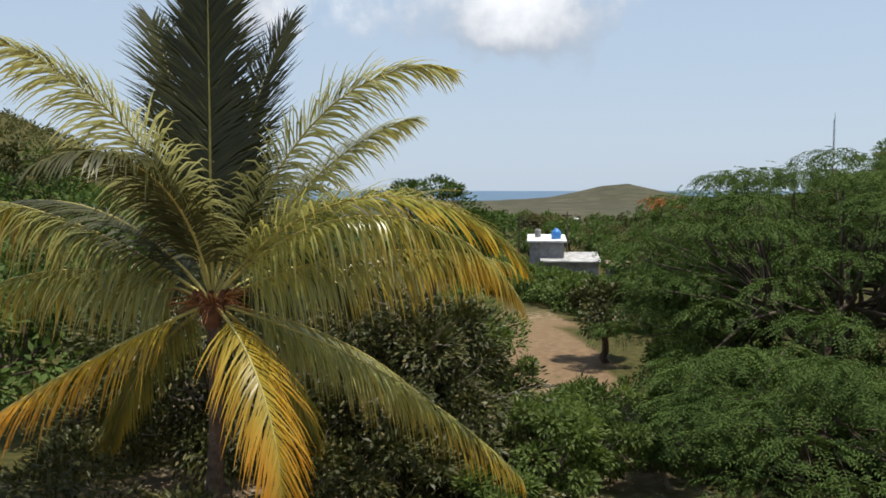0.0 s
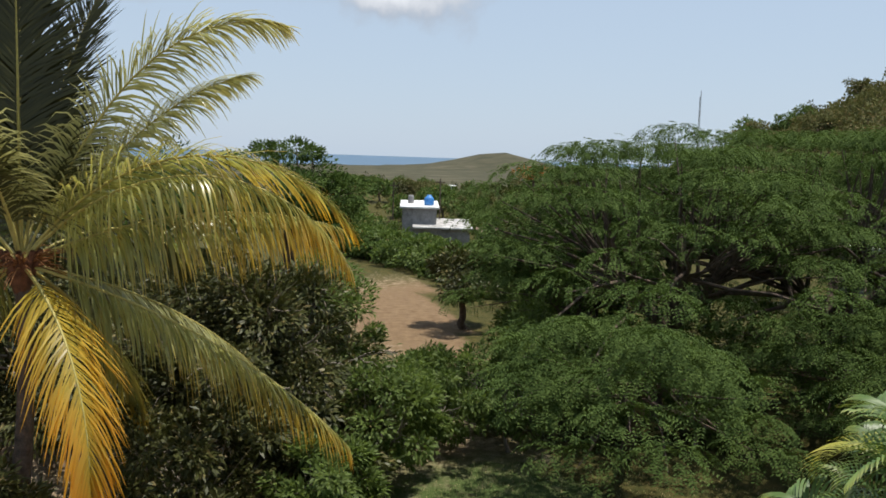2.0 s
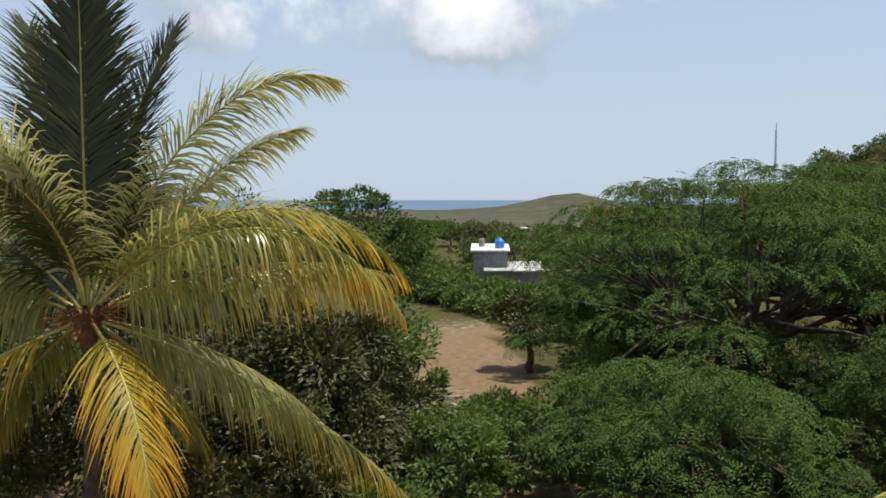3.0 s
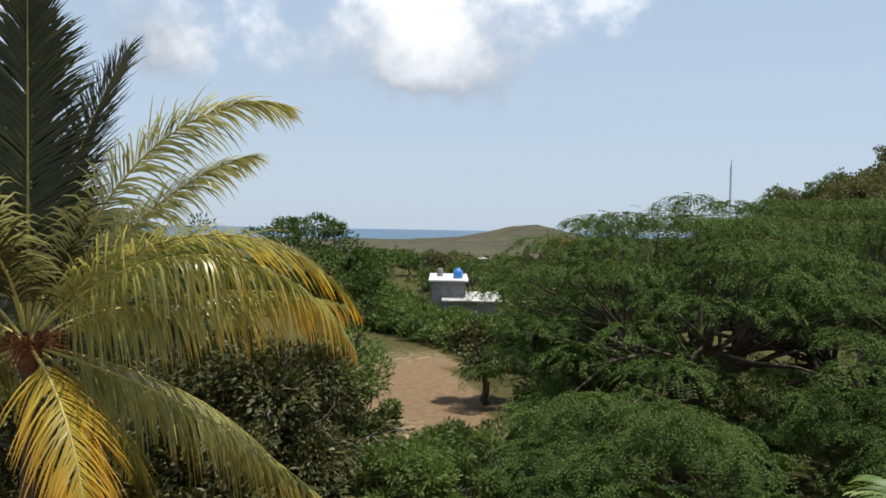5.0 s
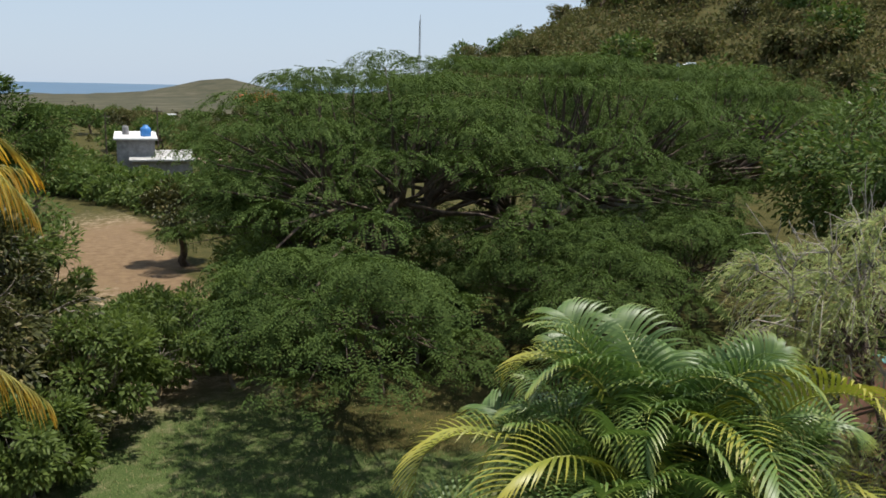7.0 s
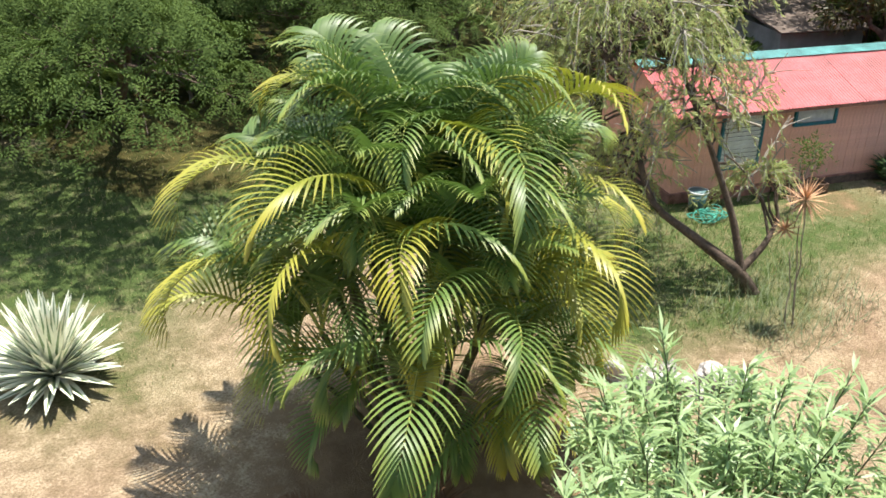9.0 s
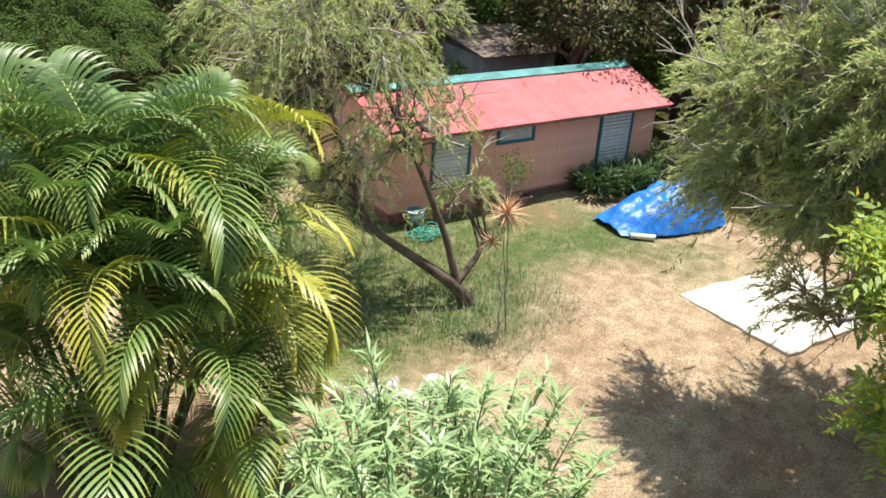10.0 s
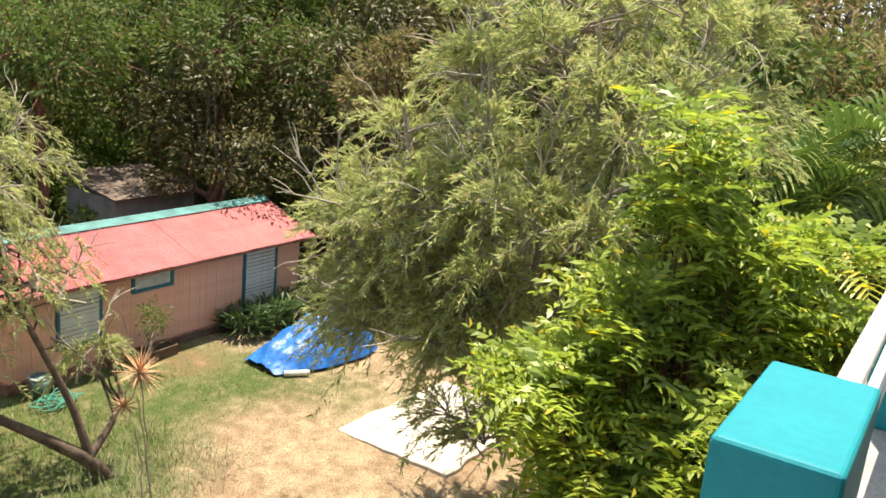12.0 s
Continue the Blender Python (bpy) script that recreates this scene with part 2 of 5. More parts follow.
ARECA_LEAF = foliage("areca_leaf", (0.034, 0.075, 0.02), (0.15, 0.23, 0.058), dry=(0.40, 0.38, 0.065), dry_at=1.08, rough=0.42, trans=0.2, along=True, spec=0.35)
ARECA_YELLOW = foliage("areca_yellow", (0.09, 0.13, 0.022), (0.30, 0.31, 0.05), dry=(0.45, 0.38, 0.06), dry_at=0.9, rough=0.4, trans=0.22, along=True, spec=0.35)
ARECA_STEM = material("areca_stem", (0.10, 0.10, 0.045), 0.6, vary=0.35)
ARECA_RIB = material("areca_rib", (0.42, 0.43, 0.10), 0.4, vary=0.2)
BRUSH_LEAF = foliage("brush_leaf", (0.15, 0.185, 0.07), (0.48, 0.53, 0.23), dry=(0.40, 0.31, 0.16), dry_at=0.96, rough=0.6, trans=0.42, spec=0.15)
PINNATE_LEAF = foliage("pinnate_leaf", (0.065, 0.13, 0.032), (0.38, 0.47, 0.10), dry=(0.60, 0.38, 0.03), dry_at=1.03, rough=0.4, trans=0.42, spec=0.4)
OLEANDER_LEAF = foliage("oleander_leaf", (0.16, 0.25, 0.10), (0.36, 0.47, 0.22), rough=0.4, trans=0.25)


# ---- the land ----
def smooth(a, b, x):
    """Eased step from 0 at a to 1 at b."""
    t = np.clip((np.asarray(x, float) - a) / (b - a), 0, 1)
    return t * t * (3 - 2 * t)


def land(x, y):
    """Height of the ground."""
    x, y = np.asarray(x, float), np.asarray(y, float)
    d = np.hypot(x, y)
    far = smooth(65, 150, d)
    h = -15.5 * smooth(55, 620, y) - 6 * smooth(1650, 1900, y)
    side = np.degrees(np.arctan2(x, y))
    ridge = np.interp(side, [12, 20, 25, 29, 31.5, 35, 40, 45, 55, 75, 100], [0, 5.0, 10.5, 16.5, 20, 25.5, 29.5, 33.5, 36, 28, 0])
    h = h + ridge * np.where(d < 190, smooth(62, 200, d) / smooth(62, 200, 190), np.exp(-((d - 190) / 150) ** 2)) * (d > 62)
    h = h - 6.5 * np.exp(-((x - 17) / 40) ** 2 - ((y - 138) / 36) ** 2)
    h = h + smooth(-4, -15, side) * far * 62 * np.exp(-((x + 195) ** 2 + (y - 170) ** 2) / 12500)
    h = h + 25 * np.exp(-((x - 300) / 72) ** 2 - ((y - 1470) / 130) ** 2) + 6 * np.exp(-((x - 215) / 80) ** 2 - ((y - 1450) / 120) ** 2)
    h = h + 22 * np.exp(-((x - 760) / 330) ** 2 - ((y - 1300) / 300) ** 2)
    h = h + far * 1.2 * np.sin(x / 23 + 1.3) * np.sin(y / 31)
    return h - 22 * smooth(700, 1500, d) * (y < 0)


ground = tagged(new("ground"), "dry grassy yard running into wooded slopes and hills", "ground", kind="structure")
RINGS, SPOKES = 118, 220
rr = np.concatenate([[0.0], 0.8 * 1.0773 ** np.arange(RINGS)])
rr[-1] = 4600
aa = np.linspace(0, 2 * np.pi, SPOKES, endpoint=False)
gx, gy = 12 + rr[:, None] * np.sin(aa), 8 + rr[:, None] * np.cos(aa)
gv = np.stack([gx, gy, land(gx, gy)], -1).reshape(-1, 3)
gv[:, 2] += 0.05 * np.sin(gv[:, 0] * 0.9) * np.sin(gv[:, 1] * 0.7) * (np.hypot(gv[:, 0], gv[:, 1]) < 60)
gi, gj = np.meshgrid(np.arange(RINGS), np.arange(SPOKES), indexing="ij")
gf = np.stack([gi * SPOKES + gj, gi * SPOKES + (gj + 1) % SPOKES, (gi + 1) * SPOKES + (gj + 1) % SPOKES, (gi + 1) * SPOKES + gj], -1).reshape(-1, 4)[:, ::-1]


def cover(x, y):
    """Share of green grass, bare soil, scrub and litter at a place."""
    green = 0.9 * smooth(6.2, 8.2, y + 0.35 * np.sin(1.3 * x)) * smooth(10.8, 13.0, x) * smooth(23.5, 21.5, x) * smooth(15, 13, y)
    green = green + 0.6 * np.exp(-((x - 21.3) ** 2 + (y - 5.9) ** 2) / 2) + 0.6 * np.exp(-((x - 5) ** 2 + (y - 13) ** 2) / 3)
    green = green + 1.4 * np.exp(-(((x - 7.0) / 6.5) ** 2 + ((y - 19.4) / 5.2) ** 2) ** 2)
    soil = np.clip(1.3 * np.exp(-(((x - 8) / 7) ** 2 + ((y - 47) / 13) ** 2)), 0, 1) + 1.3 * np.exp(-((x - 8.0) ** 2 + (y - 7.9) ** 2) / 6.5) + 0.6 * np.exp(-((x - 21.2) ** 2 + (y - 9.4) ** 2) / 1.6)
    d = np.hypot(x, y)
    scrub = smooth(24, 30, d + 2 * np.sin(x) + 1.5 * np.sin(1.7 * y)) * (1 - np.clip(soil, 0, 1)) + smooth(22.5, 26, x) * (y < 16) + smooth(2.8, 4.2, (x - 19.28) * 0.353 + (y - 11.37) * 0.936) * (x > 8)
    return np.clip(green, 0, 1), np.clip(soil, 0, 1), np.clip(scrub, 0, 1)


gme = quick_mesh("ground", gv, gf)
att = gme.color_attributes.new("cover", "FLOAT_COLOR", "POINT")
cg, cs, cb = cover(gv[:, 0], gv[:, 1])
att.data.foreach_set("color", np.stack([cg, cs, cb, smooth(280, 900, np.hypot(gv[:, 0], gv[:, 1]))], 1).astype(np.float32).ravel())
GROUND = bpy.data.materials.new("yard_ground")
GROUND.use_nodes = True
n, l = GROUND.node_tree.nodes, GROUND.node_tree.links
tcg = n.new("ShaderNodeTexCoord")


def noise_node(scale, detail=5, rough=0.6):
    q = n.new("ShaderNodeTexNoise")
    q.inputs["Scale"].default_value, q.inputs["Detail"].default_value, q.inputs["Roughness"].default_value = scale, detail, rough
    l.new(tcg.outputs["Object"], q.inputs["Vector"])
    return q.outputs["Fac"]


def ramp(fac, stops):
    q = n.new("ShaderNodeValToRGB")
    while len(q.color_ramp.elements) < len(stops):
        q.color_ramp.elements.new(0.5)
    for el, (p, c) in zip(q.color_ramp.elements, stops):
        el.position, el.color = p, (*c, 1)
    l.new(fac, q.inputs[0])
    return q.outputs[0]


def blend(fac, c1, c2):
    q = n.new("ShaderNodeMix")
    q.data_type = "RGBA"
    l.new(fac, q.inputs[0]), l.new(c1, q.inputs[6]), l.new(c2, q.inputs[7])
    return q.outputs[2]


def edge(value, wobble, width=0.5):
    """A ragged mask: a value pushed about by noise."""
    q = n.new("ShaderNodeMath")
    q.operation = "ADD"
    w = n.new("ShaderNodeMath")
    w.operation = "MULTIPLY_ADD"
    w.inputs[1].default_value, w.inputs[2].default_value = 1.4, -0.7
    l.new(wobble, w.inputs[0]), l.new(value, q.inputs[0]), l.new(w.outputs[0], q.inputs[1])
    k = n.new("ShaderNodeMapRange")
    k.inputs["From Min"].default_value, k.inputs["From Max"].default_value = 0.5 - width / 2, 0.5 + width / 2
    l.new(q.outputs[0], k.inputs["Value"])
    return k.outputs[0]


ca = n.new("ShaderNodeVertexColor")
ca.layer_name = "cover"
sep = n.new("ShaderNodeSeparateColor")
l.new(ca.outputs["Color"], sep.inputs[0])
fine, mid_, wide = noise_node(26, 6, 0.7), noise_node(2.2, 5, 0.65), noise_node(0.35, 3)
straw = ramp(fine, [(0.32, (0.15, 0.105, 0.06)), (0.5, (0.37, 0.285, 0.18)), (0.7, (0.53, 0.44, 0.315))])
lawn = ramp(fine, [(0.3, (0.036, 0.058, 0.018)), (0.55, (0.078, 0.112, 0.034)), (0.75, (0.16, 0.165, 0.07))])
patch = ramp(fine, [(0.3, (0.15, 0.095, 0.06)), (0.7, (0.36, 0.25, 0.165))])
soil_c = ramp(mid_, [(0.3, (0.15, 0.096, 0.055)), (0.7, (0.255, 0.175, 0.10))])
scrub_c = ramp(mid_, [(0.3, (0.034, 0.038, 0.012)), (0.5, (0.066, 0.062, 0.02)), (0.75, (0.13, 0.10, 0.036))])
far_c = ramp(noise_node(0.03, 6), [(0.35, (0.05, 0.05, 0.03)), (0.55, (0.08, 0.074, 0.045)), (0.75, (0.13, 0.11, 0.075))])
base = blend(edge(wide, mid_, 0.35), straw, patch)
base = blend(edge(sep.outputs[0], mid_, 1.0), base, lawn)
base = blend(edge(sep.outputs[1], mid_, 0.4), base, soil_c)
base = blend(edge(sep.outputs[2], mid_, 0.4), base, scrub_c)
base = blend(ca.outputs["Alpha"], base, far_c)
gb = n["Principled BSDF"]
l.new(base, gb.inputs["Base Color"])
gb.inputs["Roughness"].default_value, gb.inputs["Specular IOR Level"].default_value = 0.95, 0.1
gbp = n.new("ShaderNodeBump")
gbp.inputs["Strength"].default_value, gbp.inputs["Distance"].default_value = 0.8, 0.05
l.new(fine, gbp.inputs["Height"]), l.new(gbp.outputs[0], gb.inputs["Normal"])
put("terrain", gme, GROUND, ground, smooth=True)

SEA = material("sea", (0.07, 0.14, 0.22), 0.55, vary=0.15, scale=0.01, bump=0.1, fine=0.2)
sea = put("water", (np.array([[-14000, 1500, -15.2], [14000, 1500, -15.2], [14000, 16000, -15.2], [-14000, 16000, -15.2]], float), np.array([[0, 1, 2, 3]])), SEA)
tagged(sea, "calm blue-grey sea on the far horizon", "sea", kind="structure")


# ---- plants: builders ----
def sprays(P, D, U, length, k, ll, lw, droop=0.25, spread=0.5):
    """Feathered leaves: from each P along D, k leaflets a side."""
    N = len(P)
    D = unit(D)
    S = unit(np.cross(D, U))
    U = np.cross(S, D)
    t = np.linspace(0.2, 1.0, k)
    length = np.broadcast_to(np.asarray(length, float), (N,))[:, None, None]
    c = P[:, None] + D[:, None] * length * t[None, :, None] - U[:, None] * droop * length * (t ** 2)[None, :, None]
    out = []
    for sgn in (-1, 1):
        d = S[:, None] * sgn + D[:, None] * spread - U[:, None] * 0.2 + rng.normal(0, 0.18, (N, k, 3))
        nn = np.broadcast_to(U[:, None], d.shape) + rng.normal(0, 0.25, d.shape)
        out.append(leaves(c.reshape(-1, 3), d.reshape(-1, 3), nn.reshape(-1, 3), ll * rng.uniform(0.75, 1.2, N * k), lw * rng.uniform(0.8, 1.2, N * k)))
    return join(out)


def limbs(base, fork, targets, r0, prim=6, lift=0.3, sides=7):
    """A trunk from base to fork, main limbs, and boughs that reach every target."""
    base, fork, targets = np.asarray(base, float), np.asarray(fork, float), np.asarray(targets, float)
    out = [tube(bend(base, fork, 0, 7, r0 * 0.35), np.linspace(r0 * 1.25, r0 * 0.85, 7), 9)]
    ang = np.arctan2(*(targets - fork)[:, :2].T[::-1])
    order = np.argsort(ang)
    for grp in np.array_split(order, prim):
        tg = targets[grp]
        mid = fork + (tg.mean(0) - fork) * 0.62
        main = bend(fork, mid, lift * rng.uniform(0.3, 1.2), 7, r0 * 0.3)
        out.append(tube(main, np.linspace(r0 * 0.6, r0 * 0.28, 7), sides))
        for q in tg:
            k = rng.integers(3, 7)
            path = bend(main[k], q, rng.uniform(-0.1, 0.35) * lift, 4, 0.06)
            out.append(tube(path, np.linspace(r0 * 0.22, r0 * 0.05, 4), 4))
    return join(out)


def umbrella_tree(x, y, r, top, drop, fork_z, r0, pads, label, leaf=RAIN_LEAF, per=82, squash=1.0, z0=0.0, under=0.32, lift=0.5, fine=0.137, lump=0.07, pad=(0.75, 1.4), lean=(0.0, 0.0)):
    """A wide tree whose crown is made of flat, drooping-edged tiers of feathered leaves."""
    tree = empty("tree", pose(x, y, z0), label, "tree", "umbrella trees")
    pads = int(pads * 1.35)
    rho = np.abs(r * np.sqrt((np.arange(pads) + 0.5) / pads) + rng.normal(0, 0.25, pads))
    th = np.arange(pads) * 2.39996 + rng.normal(0, 0.1, pads)
    swell = 0.14 * np.sin(th * 3 + x) * rho / r + 0.1 * np.sin(th * 5 + y)
    rho = rho * (1 + 0.1 * np.sin(th * 2 + x) + 0.06 * np.sin(th * 5 + 2 * y))
    tier = np.where(rng.uniform(0, 1, pads) < under, rng.choice([1.0, 1.9, 2.8], pads, p=[0.45, 0.35, 0.2]) * drop / 3.3, 0)
    z = top - drop * (rho / r) ** 2.6 - tier + swell
    z = np.floor(z / 0.72 + (np.sin(3 * th) + 1) * 0.3) * 0.72 + rng.normal(0, lump, pads)
    c = np.stack([rho * np.cos(th) + lean[0], rho * np.sin(th) * squash + lean[1], z], 1)
    put("trunk", limbs((0, 0, -0.2), (0.3 + 0.4 * lean[0], -0.2 + 0.4 * lean[1], fork_z), c - [0, 0, 0.25], r0, 7, lift), BARK, tree, smooth=True)
    out = []
    for q in c:
        m = int(per * rng.uniform(0.75, 1.25))
        pr = rng.uniform(*pad)
        a, s = rng.uniform(0, 2 * np.pi, m), np.sqrt(rng.uniform(0, 1, m))
        lobe = 1 + 0.28 * np.sin(a * 3 + 5 * q[0]) + 0.18 * np.sin(a * 5 + 7 * q[1])
        off = np.stack([np.cos(a) * s * pr * lobe, np.sin(a) * s * pr * lobe, 0.34 * pr * (1 - s ** 2) - 0.06 * rng.uniform(0, 1, m) ** 2], 1)
        D = np.stack([np.cos(a), np.sin(a), 0.1 - 0.8 * s ** 2], 1) + rng.normal(0, 0.2, (m, 3))
        out.append(sprays(q + off, D, np.tile([0, 0, 1.0], (m, 1)) + rng.normal(0, 0.12, (m, 3)), rng.uniform(0.26, 0.4, m), 5, fine * 0.86, fine * 0.29, 0.3))
    put("crown", join(out), leaf, tree)
    return tree


def clump_crown(r, h, n_clump, per, ll, lw, flat=0.75, low=-0.5):
    """Leaves in uneven clumps round an egg-shaped crown, and the clump centres."""
    v = unit(rng.normal(0, 1, (n_clump, 3)))
    v[:, 2] = np.maximum(v[:, 2], low)
    c = v * rng.uniform(0.55, 1.0, (n_clump, 1)) * [r, r, h] * rng.uniform(0.85, 1.12, (n_clump, 1))
    P, D = [], []
    for q in c:
        m = int(per * rng.uniform(0.6, 1.4))
        w = unit(rng.normal(0, 1, (m, 3)))
        s = r * rng.uniform(0.2, 0.36)
        P.append(q + w * rng.uniform(0.4, 1.0, (m, 1)) * [s, s, s * flat])
        D.append(w + unit(q[None]) * 0.6 + [0, 0, -0.25] + rng.normal(0, 0.4, (m, 3)))
    P, D = np.concatenate(P), np.concatenate(D)
    N = len(P)
    nn = unit(P) + [0, 0, 0.6] + rng.normal(0, 0.5, (N, 3))
    return c, leaves(P, D, nn, ll * rng.uniform(0.7, 1.3, N), lw * rng.uniform(0.8, 1.2, N))


def round_tree(x, y, z, r, h, crown_z, r0, label, leaf, n_clump=42, per=260, ll=0.22, lw=0.09, bark=BARK, category="tree", group="", name="tree", flat=0.75, low=-0.5, twigs=0, boughs=1):
    tree = empty(name, pose(x, y, z), label, category, group)
    c, lf = clump_crown(r, h, n_clump, per, ll, lw, flat, low)
    lf = (lf[0] + np.array([0, 0, crown_z]), lf[1], lf[2])
    put("trunk", limbs((0, 0, -0.3), (rng.normal(0, 0.2), rng.normal(0, 0.2), max(0.5, crown_z - h * 0.75)), c[::boughs] + [0, 0, crown_z], r0, 5, 0.3), bark, tree, smooth=True)
    put("crown", lf, leaf, tree)
    if twigs:
        q = c[rng.integers(len(c), size=twigs)]
        w = unit(q) + rng.normal(0, 0.5, q.shape)
        tagged(put("twig_mass", join([tube(bend(p + [0, 0, crown_z], p + d * rng.uniform(0.5, 1.1) + [0, 0, crown_z], 0.1, 5, 0.04), np.linspace(0.022, 0.006, 5), 4) for p, d in zip(q, w)]), bark, tree, "pale bare twigs poking from the leaves"), kind="stuff")
    return tree


def frond_arrays(length, e0, droop, pairs, leaf_len, leaf_w, hang, vee, power=1.3, rib=0.02, stalk=0.15, curl=0.0, ragged=0.15, twist=0.0, splay=(64, 44), segs=4, jit=0.6):
    """A feather palm frond in the plane x = 0, growing along +y: (rib, leaflets)."""
    m = 26
    s = np.linspace(0, 1, m)
    el = np.radians(e0 - droop * s ** power)
    ds = length / (m - 1)
    yy = np.concatenate([[0], np.cumsum(np.cos(el)[:-1] * ds)])
    zz = np.concatenate([[0], np.cumsum(np.sin(el)[:-1] * ds)])
    xx = curl * s ** 2 * length
    pts = np.stack([xx, yy, zz], 1)
    ribv = tube(pts[::2], rib * (1.15 - s[::2]), 4)
    tan = unit(np.gradient(pts, axis=0))
    side = np.tile([1.0, 0, 0], (m, 1))
    up = unit(np.cross(side, tan))
    tw = math.radians(twist)
    side = side * math.cos(tw) + up * math.sin(tw)
    up = unit(np.cross(side, tan))
    u = np.linspace(stalk, 0.995, pairs)
    V, Fc, UV, base = [], [], [], 0
    for sgn in (-1, 1):
        uj = np.clip(u + rng.normal(0, 0.004 * jit, pairs), 0, 1)
        P = np.stack([np.interp(uj, s, pts[:, k]) for k in range(3)], 1)
        T = unit(np.stack([np.interp(uj, s, tan[:, k]) for k in range(3)], 1))
        Up = unit(np.stack([np.interp(uj, s, up[:, k]) for k in range(3)], 1))
        Sd = unit(np.stack([np.interp(uj, s, side[:, k]) for k in range(3)], 1))
        ang = np.radians(splay[0] - splay[1] * uj + rng.normal(0, 5 * jit, pairs))
        d = sgn * np.sin(ang)[:, None] * Sd + np.cos(ang)[:, None] * T
        d = unit(d * np.cos(vee) + Up * np.sin(vee))
        L = leaf_len * np.clip(np.sin(np.pi * np.clip(0.16 + 0.8 * uj, 0, 1)) ** 0.55, 0.2, 1) * (1 + rng.normal(0, ragged, pairs).clip(-0.5, 0.25))
        prev, rows = P, []
        h = hang * (1 + rng.normal(0, 0.2 * jit, pairs))
        for k in range(segs + 1):
            f = k / segs
            dd = unit(d + np.array([0, 0, -1.0]) * (h * f ** 1.2)[:, None])
            if k:
                prev = prev + dd * (L / segs)[:, None]
            wv = unit(np.cross(dd, Up + 0.3 * sgn * Sd))
            wd = leaf_w * (0.55 + 1.2 * f - 1.72 * f ** 2)
            rows.append((prev - wv * wd / 2, prev + wv * wd / 2))
        Vs = np.stack([q for rw in rows for q in rw], 1).reshape(-1, 3)
        k2 = 2 * (segs + 1)
        fi = np.concatenate([np.array([[2 * j, 2 * j + 1, 2 * j + 3, 2 * j + 2]]) for j in range(segs)])
        V.append(Vs), Fc.append((fi[None] + (np.arange(pairs) * k2)[:, None, None]).reshape(-1, 4) + base)
        fr = np.repeat(np.arange(segs + 1) / segs, 2)
        UV.append(np.stack([np.repeat(uj, k2), np.clip(0.55 * np.tile(fr, pairs) + 0.45 * np.repeat(uj, k2), 0, 1)], 1))
        base += len(Vs)
    return ribv, (np.concatenate(V), np.concatenate(Fc), np.concatenate(UV))


def add_frond(parent, m, data, leaf, ribm, label=""):
    f = put("frond", data[1], leaf, parent, label, at=m)
    put("midrib", data[0], ribm, f, smooth=True)
    return f


# ---- the coconut palm ----
HEART = (-4.44, 17.65, 6.22)
palm = empty("coconut_palm", pose(HEART[0], HEART[1], 0), "tall coconut palm with arching, partly yellowed fronds", "palm tree")
s = np.linspace(0, 1, 14)
put("trunk", tube(np.stack([0.35 * np.sin(2.2 * s) - 0.28, 0.25 * s - 0.25, s * (HEART[2] - 0.25) - 0.1], 1), 0.2 - 0.07 * s + 0.12 * np.exp(-s * 12), 12), BARK, palm, smooth=True)
# azimuth, first elevation, droop, length, how far down the yellow reaches (0: dark shaded leaf)
COCO = [(101, 47, 111, 7.2, 1, 12), (71, 52, 40, 5.6, 0.7, 50), (86, 65, 84, 7.1, 0.7, 55), (-12, 86, 6, 6.7, 0, 0), (165, 85, 3, 6.6, 0, 0), (-128, 76, 64, 6.7, 0.7, -45), (-152, 77, 108, 5.6, 0.3, 0),
        (-92, 37, 33, 5.4, 0.5, -15), (-93, 24, 62, 5.4, 1, 0), (-121, -20, 14, 5.5, 1.5, 0), (143, -20, 88, 5.5, 1.5, 0), (97, -16, 30, 7.0, 1, 10), (71, -14, 36, 5.4, 0.8, 0), (89, 25, 42, 6.0, 1, 10), (97, 53, 110, 7.2, 1, 38)]
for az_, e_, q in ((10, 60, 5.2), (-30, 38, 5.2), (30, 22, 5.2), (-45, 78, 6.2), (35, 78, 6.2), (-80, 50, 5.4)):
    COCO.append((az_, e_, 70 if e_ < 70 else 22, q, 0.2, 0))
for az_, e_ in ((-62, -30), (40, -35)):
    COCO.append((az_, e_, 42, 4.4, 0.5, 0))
for az_, e0, dr, ln, yel, tw in COCO:
    hang = 1.7 if e0 < -18 else 4.2 if e0 < 50 else 1.1 if dr > 25 else 0.35
    fa = frond_arrays(ln, e0, dr, 210 if dr < 10 else 160 if e0 > 74 or tw > 40 else 128, 1.2 if tw > 40 else 1.4, 0.062 if dr < 10 else 0.05, hang, 0.15, power=2.6 if tw > 40 else 1.3, rib=0.035, stalk=0.14, ragged=0.2, twist=tw * 0.7, jit=1.2)
    leaf = COCO_ORANGE if yel > 1 else COCO_YELLOW if yel > 0.9 else COCO_SHEEN if yel > 0.6 else COCO_LEAF if yel > 0.4 else COCO_SHADED
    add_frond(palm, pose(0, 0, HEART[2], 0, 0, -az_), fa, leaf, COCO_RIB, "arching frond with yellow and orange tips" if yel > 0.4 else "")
STALK = material("dried_flower_stalk", (0.36, 0.15, 0.05), 0.9, vary=0.3)
FIBRE = material("palm_fibre", (0.20, 0.085, 0.045), 0.95, vary=0.4, bump=0.9)
